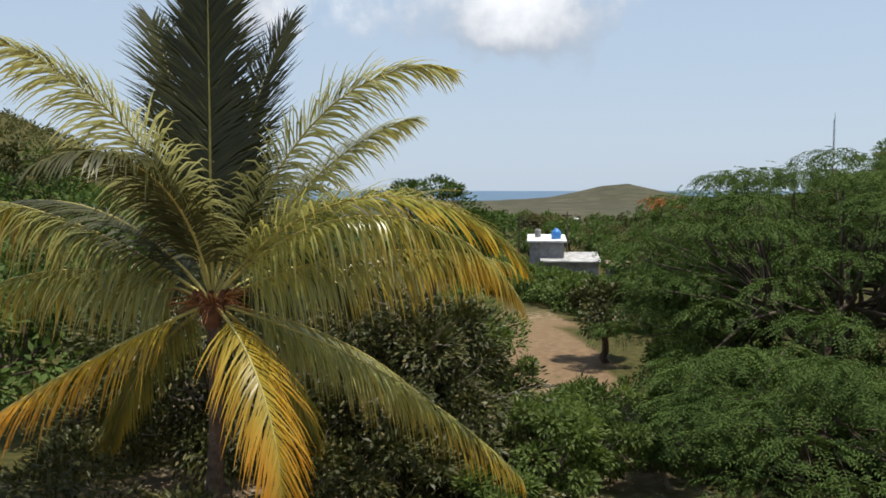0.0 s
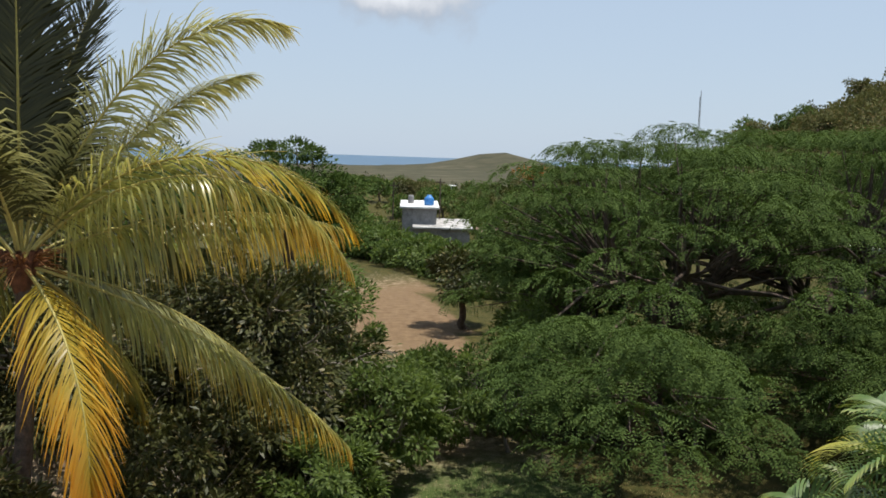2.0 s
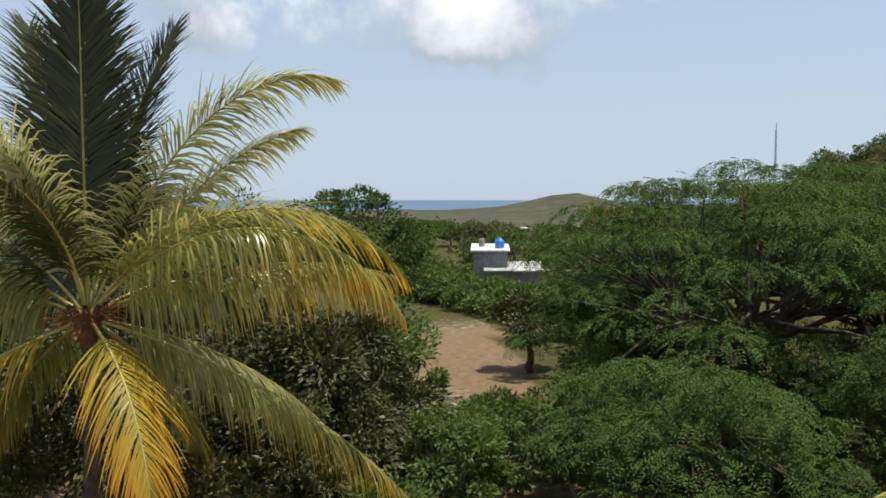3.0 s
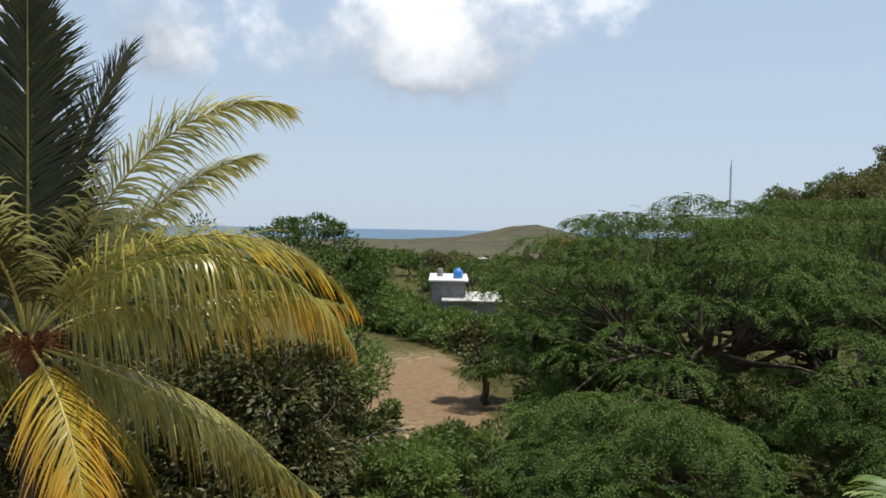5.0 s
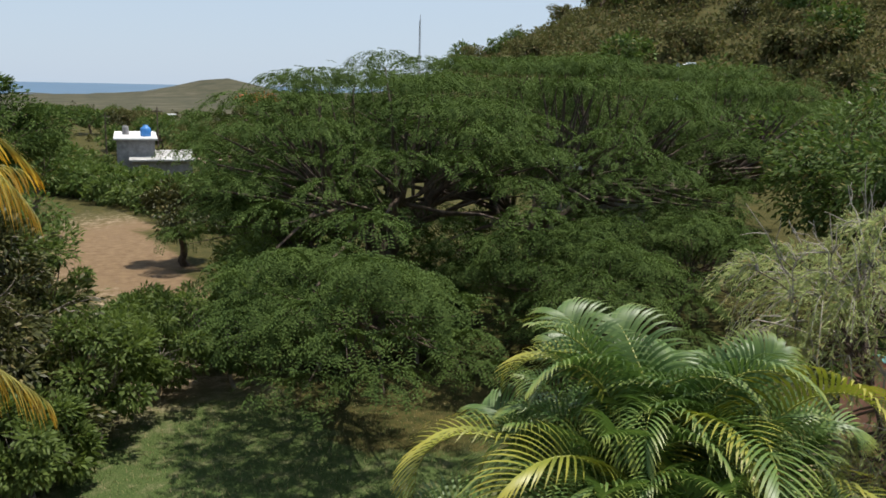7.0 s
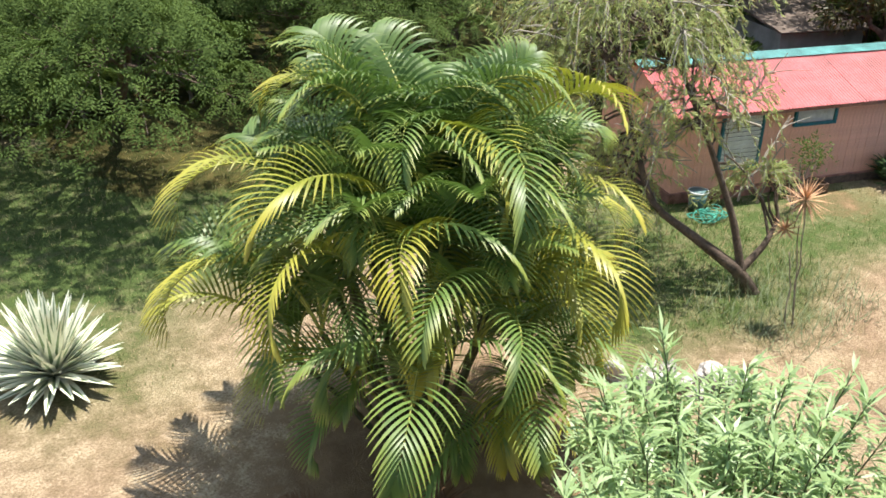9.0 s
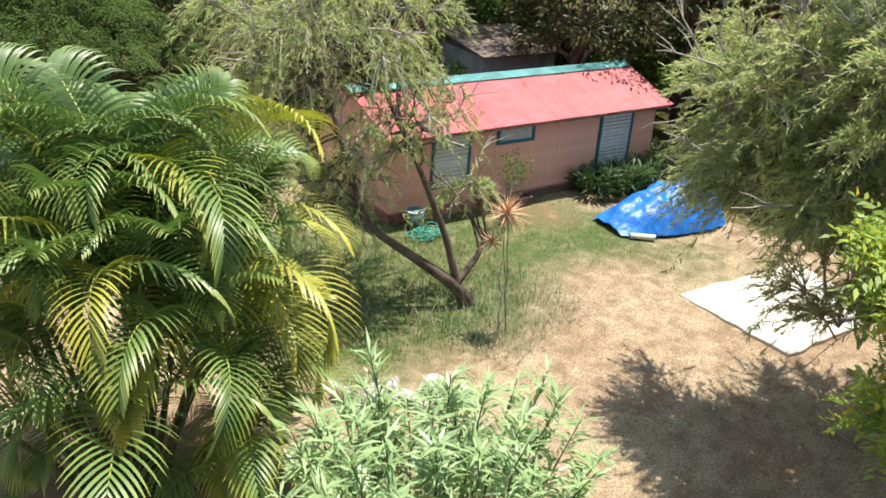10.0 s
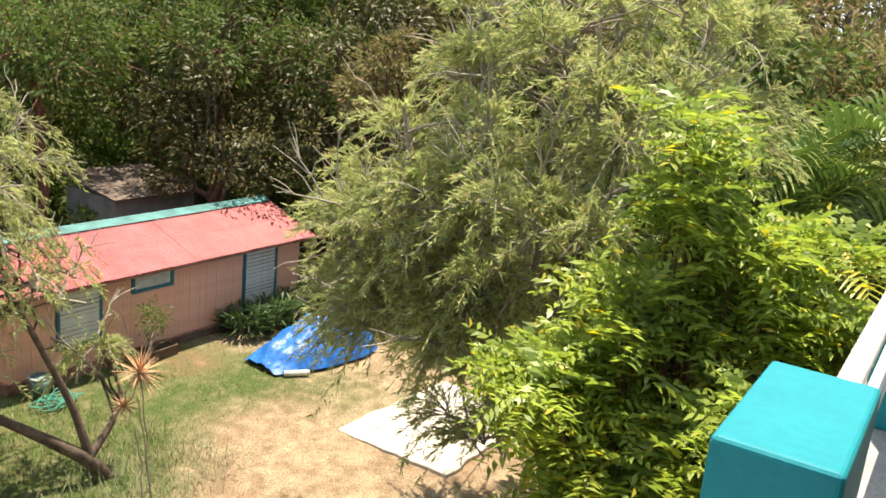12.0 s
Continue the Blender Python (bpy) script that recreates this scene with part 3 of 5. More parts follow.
for k in range(9):
    a = k * 0.7
    put("leaf_base", tube(bend((0, 0, HEART[2] - 0.55), (0.35 * math.cos(a), 0.35 * math.sin(a), HEART[2] + 0.25), 0.05, 5), [0.13, 0.12, 0.1, 0.07, 0.05], 7), FIBRE, palm, "reddish-brown fibrous leaf base", smooth=True)

for k in range(5):
    a = 0.9 + k * 1.3
    tips = [np.array([math.cos(a + w) * (0.7 + 0.25 * math.sin(7 * w)), math.sin(a + w) * (0.7 + 0.25 * math.cos(5 * w)), HEART[2] + rng.uniform(-0.35, 0.3)]) for w in np.linspace(-0.4, 0.4, 16)]
    put("flower_stalk", join([tube(bend((0.1 * math.cos(a), 0.1 * math.sin(a), HEART[2] - 0.1), q, 0.12, 6, 0.02), np.linspace(0.018, 0.008, 6), 4) for q in tips]), STALK, palm, "orange-brown dried flower stalk")

# ---- the areca palm clump ----
ARX, ARY = 8.2, 8.5
areca = empty("areca_palm", pose(ARX, ARY, 0), "large clump of glossy green areca palm with yellowing lower fronds", "palm")
# first elevation, droop, curl, length
ARECA_KINDS = ((84, 85, 0.04, 2.2), (82, 130, 0.07, 2.6), (76, 165, -0.08, 2.7), (68, 185, 0.08, 2.7), (58, 185, -0.09, 2.6), (42, 160, 0.07, 2.5), (80, 150, -0.1, 2.6))
meshes = []
for e, d, c, ln in ARECA_KINDS:
    kd = frond_arrays(ln, e, d, 32, 0.7, 0.05, 1.0, 0.62, power=1.7, rib=0.02, stalk=0.24, curl=c, ragged=0.03, splay=(66, 34), segs=5, jit=0.25)
    gm, ym, rm = quick_mesh("frond", *kd[1]), quick_mesh("frond", *kd[1]), quick_mesh("midrib", *kd[0])
    gm.materials.append(ARECA_LEAF), ym.materials.append(ARECA_YELLOW), rm.materials.append(ARECA_RIB)
    gm.shade_smooth(), ym.shade_smooth(), rm.shade_smooth()
    meshes.append((gm, ym, rm))
N_STEM = 24
for k in range(N_STEM):
    a, q = k * 2.39996, math.sqrt((k + 0.3) / N_STEM)
    head = np.array([1.75 * q * math.cos(a), 1.75 * q * math.sin(a), 3.8 - 2.7 * q ** 2.5 + rng.normal(0, 0.25)])
    put("stem", tube(bend((head[0] * 0.27, head[1] * 0.27, -0.1), head, 0.06, 7), np.linspace(0.05, 0.04, 7), 6), ARECA_STEM, areca, smooth=True)
    for w in range(8):
        b = a + 0.4 + w * 2.39996 + rng.normal(0, 0.15)
        out = math.cos(b - a)
        if out < -0.25 and q > 0.5 and w > 2:
            continue
        kd = (0, 6, 1, 1, 2, 2, 3, 3)[w] if q < 0.6 else (0, 1, 6, 2, 3, 3, 4, 5)[w]
        sc = rng.uniform(0.82, 1.12)
        yellow = (q > 0.5 and w > 3 and rng.uniform() < 0.45) or rng.uniform() < 0.06
        f = put("frond", meshes[kd][1 if yellow else 0], None, areca, "yellowing frond" if yellow else "",
                at=pose(*head, 0, rng.normal(0, 10), math.degrees(b) - 90) @ Matrix.Diagonal((sc, sc, sc, 1)))
        put("midrib", meshes[kd][2], None, f)

# low fronds that hide the foot of the stems
for k in range(15):
    b = k * 2.39996
    sc, kd = rng.uniform(0.72, 0.9), (3, 4, 5)[k % 3]
    f = put("frond", meshes[kd][0], None, areca,
            at=pose(0.7 * math.cos(b), 0.7 * math.sin(b), rng.uniform(0.7, 1.7), 0, rng.normal(0, 10), math.degrees(b) - 90) @ Matrix.Diagonal((sc, sc, sc, 1)))
    put("midrib", meshes[kd][2], None, f)

LITTER = foliage("dead_frond_brown", (0.10, 0.055, 0.03), (0.22, 0.13, 0.075), rough=0.85, trans=0.1, spec=0.1)
for k, (x, y, r) in enumerate(((6.9, 6.3, 30), (7.6, 5.6, 75), (8.5, 5.7, 120), (6.3, 7.2, 10), (9.2, 6.2, 150), (7.3, 6.6, -30))):
    fa = frond_arrays(1.5, 8, 22, 30, 0.45, 0.03, 0.3, 0.1, rib=0.014, stalk=0.2, ragged=0.2)
    dead = empty("fallen_frond", pose(x, y, 0.03, 0, 0, r), "dry brown fallen palm frond on bare soil", "fallen frond", "fallen fronds under the palm")
    tagged(put("leaflets", fa[1], LITTER, dead, "shrivelled brown leaflets"), kind="stuff")
    put("midrib", fa[0], LITTER, dead)

# ---- umbrella trees beyond the lawn ----
umbrella_tree(12.2, 28.8, 6.4, 8.95, 3.2, 2.6, 0.36, 84, "spreading feathery green shade tree with forked dark trunk", under=0.3, squash=1.05)
umbrella_tree(19.4, 31.0, 9.0, 9.6, 4.0, 2.2, 0.44, 140, "broad flat-topped green shade tree with dark limbs", under=0.36)
umbrella_tree(29.8, 35.4, 10.4, 9.3, 2.9, 3.4, 0.44, 124, "wide shade tree with low sprawling bare limbs", under=0.1, lift=-0.4)
umbrella_tree(10.2, 32.0, 3.4, 5.9, 1.9, 1.6, 0.16, 52, "feathery green tree beside the bare field", under=0.3)
umbrella_tree(9.8, 24.6, 2.9, 4.6, 1.5, 2.2, 0.16, 31, "young feathery green tree with low layered boughs", fine=0.115, under=0.12, squash=1.25, lump=0.36, pad=(0.6, 1.05), lean=(-1.9, -5.3), per=120)
umbrella_tree(17.0, 25.4, 3.2, 4.2, 1.4, 1.5, 0.15, 32, "young feathery green tree with low layered boughs", fine=0.115, under=0.12, lump=0.36, pad=(0.6, 1.05), lean=(-1.4, -4.0), per=110)
umbrella_tree(21.0, 24.0, 3.6, 4.6, 1.6, 1.4, 0.15, 36, "low feathery green tree beyond the lawn")
for x, y, r, h in ((13.0, 32.5, 1.8, 1.5), (16.0, 35.5, 2.0, 1.6), (15.2, 29.4, 1.4, 1.2), (19.8, 35.8, 2.2, 1.7), (23.5, 34.0, 1.9, 1.4), (22.0, 29.6, 1.5, 1.2), (26.0, 38.0, 2.2, 1.8), (11.0, 36.5, 1.9, 1.6), (18.2, 26.6, 1.4, 1.3)):
    round_tree(x, y, 0, r, h, h * 0.95, 0.07, "dark leafy bush under the shade trees", WOOD_LEAF, 26, 170, 0.19, 0.08, BARK, "bush", "bushes under the shade trees", "bush")
round_tree(-0.4, 44.0, 0, 3.5, 2.5, 6.3, 0.3, "rounded green shade tree behind the palm", RAIN_LEAF, 54, 280, 0.22, 0.09, flat=0.5)

# ---- dark fruit tree, field tree and bushes ----
round_tree(-0.7, 24.0, 0, 3.3, 2.9, 2.8, 0.3, "dense dark-leaved fruit tree with pale twigs", MANGO_LEAF, 70, 430, 0.2, 0.075, BARK_PALE, twigs=160)
round_tree(-6.5, 26.5, 0, 4.6, 3.4, 3.0, 0.3, "dense dark-leaved fruit tree behind the palm", MANGO_LEAF, 60, 420, 0.22, 0.08, BARK_PALE)
round_tree(8.2, 43.4, 0, 2.1, 1.3, 2.5, 0.17, "small round dark tree on bare soil", MANGO_LEAF, 30, 260, 0.22, 0.1)
round_tree(8.4, 29.0, 0, 2.0, 1.5, 2.7, 0.12, "leafy understorey tree at the field edge", BUSH_LEAF, 26, 260, 0.15, 0.06)
for x, y, r, cz, h in ((1.5, 28.0, 1.5, 2.8, 2.0), (10.9, 35.0, 2.4, 2.2, 2.0), (9.4, 26.3, 1.7, 1.7, 1.5), (0.6, 33.0, 2.0, 3.0, 2.2), (11.5, 39.5, 2.4, 2.6, 2.2)):
    round_tree(x, y, 0, r, h, cz, 0.12, "leafy green tree at the field edge", BUSH_LEAF, 30, 230, 0.18, 0.08, BARK, "tree", "trees at the field edge")
for k in range(28):
    a, d = radians(1.5 + 13.5 * ((k * 0.618) % 1)), 54 + 28 * ((k * 0.377) % 1)
    round_tree(d * math.sin(a), d * math.cos(a), 0, 2.4, 1.1, 0.9, 0.08, "leafy green bush beyond the bare field", BUSH_LEAF if k % 3 else WOOD_LEAF, 18, 70, 0.34, 0.17, BARK, "bush", "bushes beyond the field", "bush")
for x, y, r, h in ((-4.7, 15.9, 1.6, 1.5), (-1.6, 19.8, 1.9, 1.7), (-7.5, 18.5, 2.2, 1.8), (1.0, 21.5, 1.7, 1.4)):
    round_tree(x, y, 0, r, h, h * 0.95, 0.06, "dark leafy bush under the palm", MANGO_LEAF, 30, 230, 0.19, 0.07, BARK_PALE, "bush", "bushes under the palm", "bush")
for x, y, r, h in ((2.7, 22.3, 1.6, 1.7), (4.4, 24.6, 1.5, 1.6), (1.2, 19.6, 1.3, 1.1), (6.6, 24.9, 1.3, 1.8), (3.0, 26.5, 1.6, 1.3), (6.0, 27.5, 1.7, 1.4), (4.4, 29.5, 1.5, 1.1), (9.3, 25.6, 1.2, 1.5), (12.4, 25.2, 1.3, 1.4)):
    round_tree(x, y, 0, r, h, h * 0.95, 0.06, "light green leafy bush at the lawn's edge", BUSH_LEAF, 26, 190, 0.17, 0.075, BARK_PALE, "bush", "bushes by the lawn", "bush")


# ---- the pink shed ----
RED_ROOF = material("red_roof_paint", (0.50, 0.072, 0.078), 0.55, vary=0.42, scale=1.3, bump=0.15, fine=12)
TEAL = material("teal_trim_paint", (0.02, 0.16, 0.20), 0.55, vary=0.3)
RIDGE_TEAL = material("ridge_cap_paint", (0.19, 0.52, 0.50), 0.5, vary=0.35, scale=2)
SALMON = material("salmon_wood_paint", (0.82, 0.43, 0.31), 0.75, vary=0.18, scale=3, bump=0.3, fine=35)
# mottled salmon, about half as bright as the walls, for foundation and fascia
SALMON_DARK = material("dark_salmon", (0.42, 0.20, 0.145), 0.9, vary=0.45, scale=3, bump=0.6)
WHITE = material("white_paint", (0.78, 0.78, 0.76), 0.5, vary=0.14, scale=4)
GREY_BOARD = material("weathered_board", (0.56, 0.57, 0.55), 0.7, vary=0.2)
# near-black colour that paints the shade of rooms behind slats and panes
UNLIT_IN = material("unlit_inside", (0.03, 0.03, 0.03), 0.9)
WX0, WX1, DEPTH, WALL_H, RIDGE_Z, EAVE = -1.4, 7.25, 3.6, 2.2, 2.85, 0.28
shed = empty("shed", pose(19.28, 11.37, 0, 0, 0, -20.67), "salmon-pink wooden shed with a red corrugated metal roof", "shed")
put("foundation", block(WX0 - 0.06, WX1 + 0.06, -0.06, DEPTH + 0.06, -0.3, 0.22, 0.02), SALMON_DARK, shed, "darker salmon concrete foundation")
front = put("wall", block(WX0, WX1, 0.03, 0.09, 0.2, WALL_H), SALMON, shed)
openings = ((-0.27, 0.86, 0.66, 2.1), (1.66, 2.85, 1.56, 2.13), (5.15, 6.37, 0.24, 2.08))
k, x = 0, WX0
plank_mesh = {}


def plank(x, w, z0, z1):
    key = (round(w, 3), round(z0, 3), round(z1, 3))
    if key not in plank_mesh:
        bm = block(0.0022, w - 0.0022, 0, 0.03, z0, z1)
        me = bpy.data.meshes.new("plank")
        bm.to_mesh(me), bm.free()
        me.materials.append(SALMON)
        plank_mesh[key] = me
    put("plank", plank_mesh[key], None, front, at=pose(x, rng.uniform(-0.003, 0.003), 0))


PW = (WX1 - WX0) / 80
for k in range(80):
    x = WX0 + k * PW
    spans = [(0.2, WALL_H)]
    for o in openings:
        if x + PW * 0.6 > o[0] and x + PW * 0.4 < o[1]:
            spans = [(0.2, o[2]), (o[3], WALL_H)]
    for z0, z1 in spans:
        if z1 - z0 > 0.03:
            plank(x, PW, z0, z1)
put("wall", block(WX0, WX1, DEPTH - 0.06, DEPTH, 0.2, WALL_H), SALMON, shed)
for x in (WX0, WX1 - 0.06):
    bm = bmesh.new()
    vs = [bm.verts.new((x + dx, yy, zz)) for dx in (0, 0.06) for yy, zz in ((0.09, 0.2), (DEPTH - 0.06, 0.2), (DEPTH - 0.06, WALL_H), (DEPTH / 2, RIDGE_Z - 0.06), (0.09, WALL_H))]
    bm.faces.new(vs[:5][::-1]), bm.faces.new(vs[5:])
    for i in range(5):
        bm.faces.new((vs[i], vs[(i + 1) % 5], vs[5 + (i + 1) % 5], vs[5 + i]))
    put("gable_wall", bm, SALMON, shed)
# corrugated sheets: one mesh a sheet
SHEETS = 11
x0r, x1r = WX0 - 0.25, WX1 + 0.3
for side in (0, 1):
    for q in range(SHEETS):
        xs = np.linspace(x0r + (x1r - x0r) * q / SHEETS, x0r + (x1r - x0r) * (q + 1) / SHEETS + 0.05, 43)
        wave = 0.012 * np.cos((xs - x0r) * 2 * np.pi / 0.085) + 0.005 * q % 0.011
        for row in (0, 1):
            t0, t1, lift = (0.0, 0.52, 0.0) if row == 0 else (0.48, 1.0, 0.005)
            yz = np.array([(-EAVE + (DEPTH / 2 + EAVE) * t, 2.12 + (RIDGE_Z - 2.12) * t + lift) for t in (t0, (t0 + t1) / 2, t1)])
            if side:
                yz[:, 0] = DEPTH - yz[:, 0]
            v = np.array([(xx, yy, zz + w) for yy, zz in yz for xx, w in zip(xs, wave)])
            i, j = np.meshgrid(np.arange(2), np.arange(42), indexing="ij")
            f = np.stack([i * 43 + j, i * 43 + j + 1, (i + 1) * 43 + j + 1, (i + 1) * 43 + j], -1).reshape(-1, 4)
            v2 = v - [0, 0, 0.01]
            put("roof_sheet", (np.concatenate([v, v2]), np.concatenate([f, f[:, ::-1] + len(v)])), RED_ROOF, shed, "red corrugated sheet", smooth=True)
bm = bmesh.new()
for sg in (-1, 1):
    vs = [bm.verts.new(p) for p in ((x0r - 0.02, DEPTH / 2, RIDGE_Z + 0.05), (x1r + 0.02, DEPTH / 2, RIDGE_Z + 0.05), (x1r + 0.02, DEPTH / 2 + sg * 0.3, RIDGE_Z - 0.055), (x0r - 0.02, DEPTH / 2 + sg * 0.3, RIDGE_Z - 0.055))]
    bm.faces.new(vs if sg < 0 else vs[::-1])
bmesh.ops.solidify(bm, geom=bm.faces[:], thickness=0.01)
put("ridge_cap", bm, RIDGE_TEAL, shed, "turquoise metal ridge cap")
put("fascia", block(WX0 - 0.2, WX1 + 0.25, -EAVE + 0.02, -EAVE + 0.045, 2.03, 2.1), SALMON_DARK, shed)


def shutter(name, x0, x1, z0, z1, label, slats):
    th = empty(name, Matrix(), label, "")
    th.parent = shed
    for a, b, c, d, nm in ((x0, x0 + 0.07, z0, z1, "jamb"), (x1 - 0.07, x1, z0, z1, "jamb"), (x0 + 0.07, x1 - 0.07, z1 - 0.07, z1, "lintel"), (x0 + 0.07, x1 - 0.07, z0, z0 + 0.07, "sill")):
        put(nm, block(a, b, -0.035, 0.05, c, d, 0.006), TEAL, th, "dark teal wood trim")
    # behind slats the panel is a black sheet in place of indoor shade
    put("panel", block(x0 + 0.07, x1 - 0.07, 0.02, 0.04, z0 + 0.07, z1 - 0.07), UNLIT_IN if slats else GREY_BOARD, th)
    if slats:
        me = bpy.data.meshes.new("slat")
        bm = block(x0 + 0.075, x1 - 0.075, -0.006, 0.006, -0.055, 0.055, 0.003)
        bm.to_mesh(me), bm.free()
        me.materials.append(WHITE)
        nsl = int((z1 - z0 - 0.16) / 0.105)
        for q in range(nsl):
            put("slat", me, None, th, at=pose(0, -0.005, z0 + 0.13 + q * (z1 - z0 - 0.2) / nsl, 22 + rng.normal(0, 4)))
    return th


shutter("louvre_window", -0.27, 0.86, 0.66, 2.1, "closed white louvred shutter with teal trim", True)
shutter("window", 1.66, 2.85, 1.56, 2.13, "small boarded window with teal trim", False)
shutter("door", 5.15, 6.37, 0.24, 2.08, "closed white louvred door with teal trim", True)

# ---- things along the shed wall ----
SHED_AT = pose(19.28, 11.37, 0, 0, 0, -20.67)
OLD_WOOD = material("old_brown_wood", (0.17, 0.105, 0.07), 0.9, vary=0.4, scale=8, bump=0.6)
trough = empty("planter_box", SHED_AT @ pose(2.1, -0.42, 0, 0, 0, 3), "low weathered wooden planter box against the shed", "planter")
for a, b, c, d in ((-0.45, 0.45, -0.17, -0.14), (-0.45, 0.45, 0.14, 0.17), (-0.45, -0.42, -0.14, 0.14), (0.42, 0.45, -0.14, 0.14)):
    put("side_board", block(a, b, c, d, 0, 0.26, 0.005), OLD_WOOD, trough)
put("soil", block(-0.42, 0.42, -0.14, 0.14, 0.01, 0.2), material("potting_soil", (0.07, 0.05, 0.035), 0.95, vary=0.4), trough)
sill_board = put("board", block(-1.6, 1.6, -0.02, 0.02, 0, 0.2, 0.005), OLD_WOOD, at=SHED_AT @ pose(3.4, -0.12, 0.0, -10, 0, 0))
tagged(sill_board, "old brown board leaning on the foundation", "board")
bucket = empty("bucket", SHED_AT @ pose(-0.95, -0.45, 0), "dull grey-green plastic bucket by the rope", "bucket")
put("body", tube([(0, 0, 0), (0, 0, 0.01), (0, 0, 0.42), (0, 0, 0.43), (0, 0, 0.1)], [0.01, 0.17, 0.22, 0.2, 0.16], 20), material("bucket_plastic", (0.16, 0.27, 0.27), 0.5, vary=0.3), bucket, smooth=True)
put("rim", tube([(0, 0, 0.40), (0, 0, 0.402), (0, 0, 0.438), (0, 0, 0.44)], [0.218, 0.235, 0.235, 0.218], 20), WHITE, bucket, smooth=True)

# ---- tarpaulin heap, pipe, slab, net ----
TARP = material("blue_tarpaulin", (0.016, 0.17, 0.58), 0.45, vary=0.25, scale=3, bump=0.5, fine=14)
L, W = 3.1, 1.8
nu, nv = 60, 34
uu, vv = np.meshgrid(np.linspace(0, 1, nu), np.linspace(-1, 1, nv), indexing="ij")
hgt = 0.88 * np.clip(np.sin(np.pi * np.clip(uu * 0.62 + 0.02, 0, 1)), 0, 1) ** 0.75 * (1 - np.abs(vv) ** 2.4)
wr = np.array([noise.noise((a * 8, b * 2.6, 1.7)) + 0.45 * (1 - 2 * abs(noise.noise((a * 17 + b * 3, b * 7, 4.1)))) for a, b in zip(uu.ravel(), vv.ravel())]).reshape(uu.shape)
wid = W / 2 * (0.35 + 0.75 * np.sin(np.pi * np.clip(uu * 0.6 + 0.12, 0, 1)))
tv = np.stack([uu * L, vv * wid * (1 + 0.08 * wr), 0.03 + hgt + 0.15 * wr * (0.2 + hgt)], -1).reshape(-1, 3)
tv[:, 2] = np.maximum(tv[:, 2], 0.015)
i, j = np.meshgrid(np.arange(nu - 1), np.arange(nv - 1), indexing="ij")
tf = np.stack([i * nv + j, (i + 1) * nv + j, (i + 1) * nv + j + 1, i * nv + j + 1], -1).reshape(-1, 4)
tarp = put("tarpaulin", (tv, tf), TARP, smooth=True, at=pose(21.5, 7.85, 0.0, 0, 0, -27))
tagged(tarp, "crumpled blue tarpaulin over a heap on the grass", "tarpaulin")
PVC = material("plastic_pipe", (0.75, 0.72, 0.62), 0.45, vary=0.2)
pipe = put("plastic_pipe", tube(bend((0, 0, 0.07), (0.32, -0.5, 0.07), 0, 4), [0.07] * 4, 12), PVC, smooth=True, at=pose(21.35, 7.15, 0))
tagged(pipe, "short white plastic pipe lying on grass", "pipe")
CONCRETE = material("pale_concrete", (0.62, 0.57, 0.50), 0.85, vary=0.22, scale=1.2, bump=0.4, fine=30)
bm = bmesh.new()
edge_pts = []
for (ax, ay), (bx, by), rough_by in (((0, 0), (3.7, -0.05), 0.05), ((3.7, -0.05), (3.6, -2.6), 0.12), ((3.6, -2.6), (0.05, -2.7), 0.1), ((0.05, -2.7), (0, 0), 0.03)):
    for q in range(22):
        f = q / 22
        w = noise.noise((ax * 2 + f * 7, ay * 2 + 1.3, 0.4)) * rough_by * 2 * math.sin(math.pi * f) ** 0.5
        edge_pts.append((ax + (bx - ax) * f - w * (by - ay) / 3, ay + (by - ay) * f + w * (bx - ax) / 3))
low_ring = [bm.verts.new((px, py, -0.1)) for px, py in edge_pts]
mid_ring = [bm.verts.new((px, py, 0.03)) for px, py in edge_pts]
top_ring = [bm.verts.new((1.85 + (px - 1.85) * 0.985, -1.35 + (py + 1.35) * 0.98, 0.05)) for px, py in edge_pts]
for r1, r2 in ((low_ring, mid_ring), (mid_ring, top_ring)):
    for q in range(len(r1)):
        bm.faces.new((r1[q], r1[q - 1], r2[q - 1], r2[q]))
bm.faces.new(top_ring[::-1])
bmesh.ops.recalc_face_normals(bm, faces=bm.faces[:])
tagged(put("slab", bm, CONCRETE, at=pose(19.25, 5.05, 0, 0, 0, -21.5)), "pale sunlit concrete pad in the yard", "slab", kind="structure")
NET = material("green_net", (0.06, 0.36, 0.26), 0.6, vary=0.3)
pts = [(0.55 * math.cos(q * 0.55) * (0.5 + 0.5 * math.sin(q * 0.21)) + 0.02 * q % 0.3, 0.28 * math.sin(q * 0.61), 0.04 + 0.09 * abs(math.sin(q * 0.37))) for q in range(110)]
net = put("rope_coil", tube(pts, np.full(110, 0.012), 5), NET, smooth=True, at=pose(17.85, 10.75, 0))
tagged(net, "tangled green rope lying beside the shed", "rope")

# ---- rocks ----
ROCK = material("pale_rock", (0.62, 0.57, 0.53), 0.9, vary=0.35, scale=3, bump=0.8, fine=18)


def rock(x, y, s, seed):
    bm = bmesh.new()
    bmesh.ops.create_icosphere(bm, subdivisions=3, radius=1)
    for v in bm.verts:
        q = v.co * 1.1 + Vector((seed * 3.1, seed, 0))
        v.co *= 0.8 + 0.45 * noise.noise(q) + 0.16 * noise.noise(q * 2.7)
        v.co.z *= 0.7
    ob = put("rock", bm, ROCK, at=pose(x, y, s * 0.3, 10 * seed, 17 * seed, 41 * seed) @ Matrix.Diagonal((s, s * 0.8, s * 0.75, 1)))
    return tagged(ob, "pale grey boulder in a row by the palm", "rock", "row of rocks")


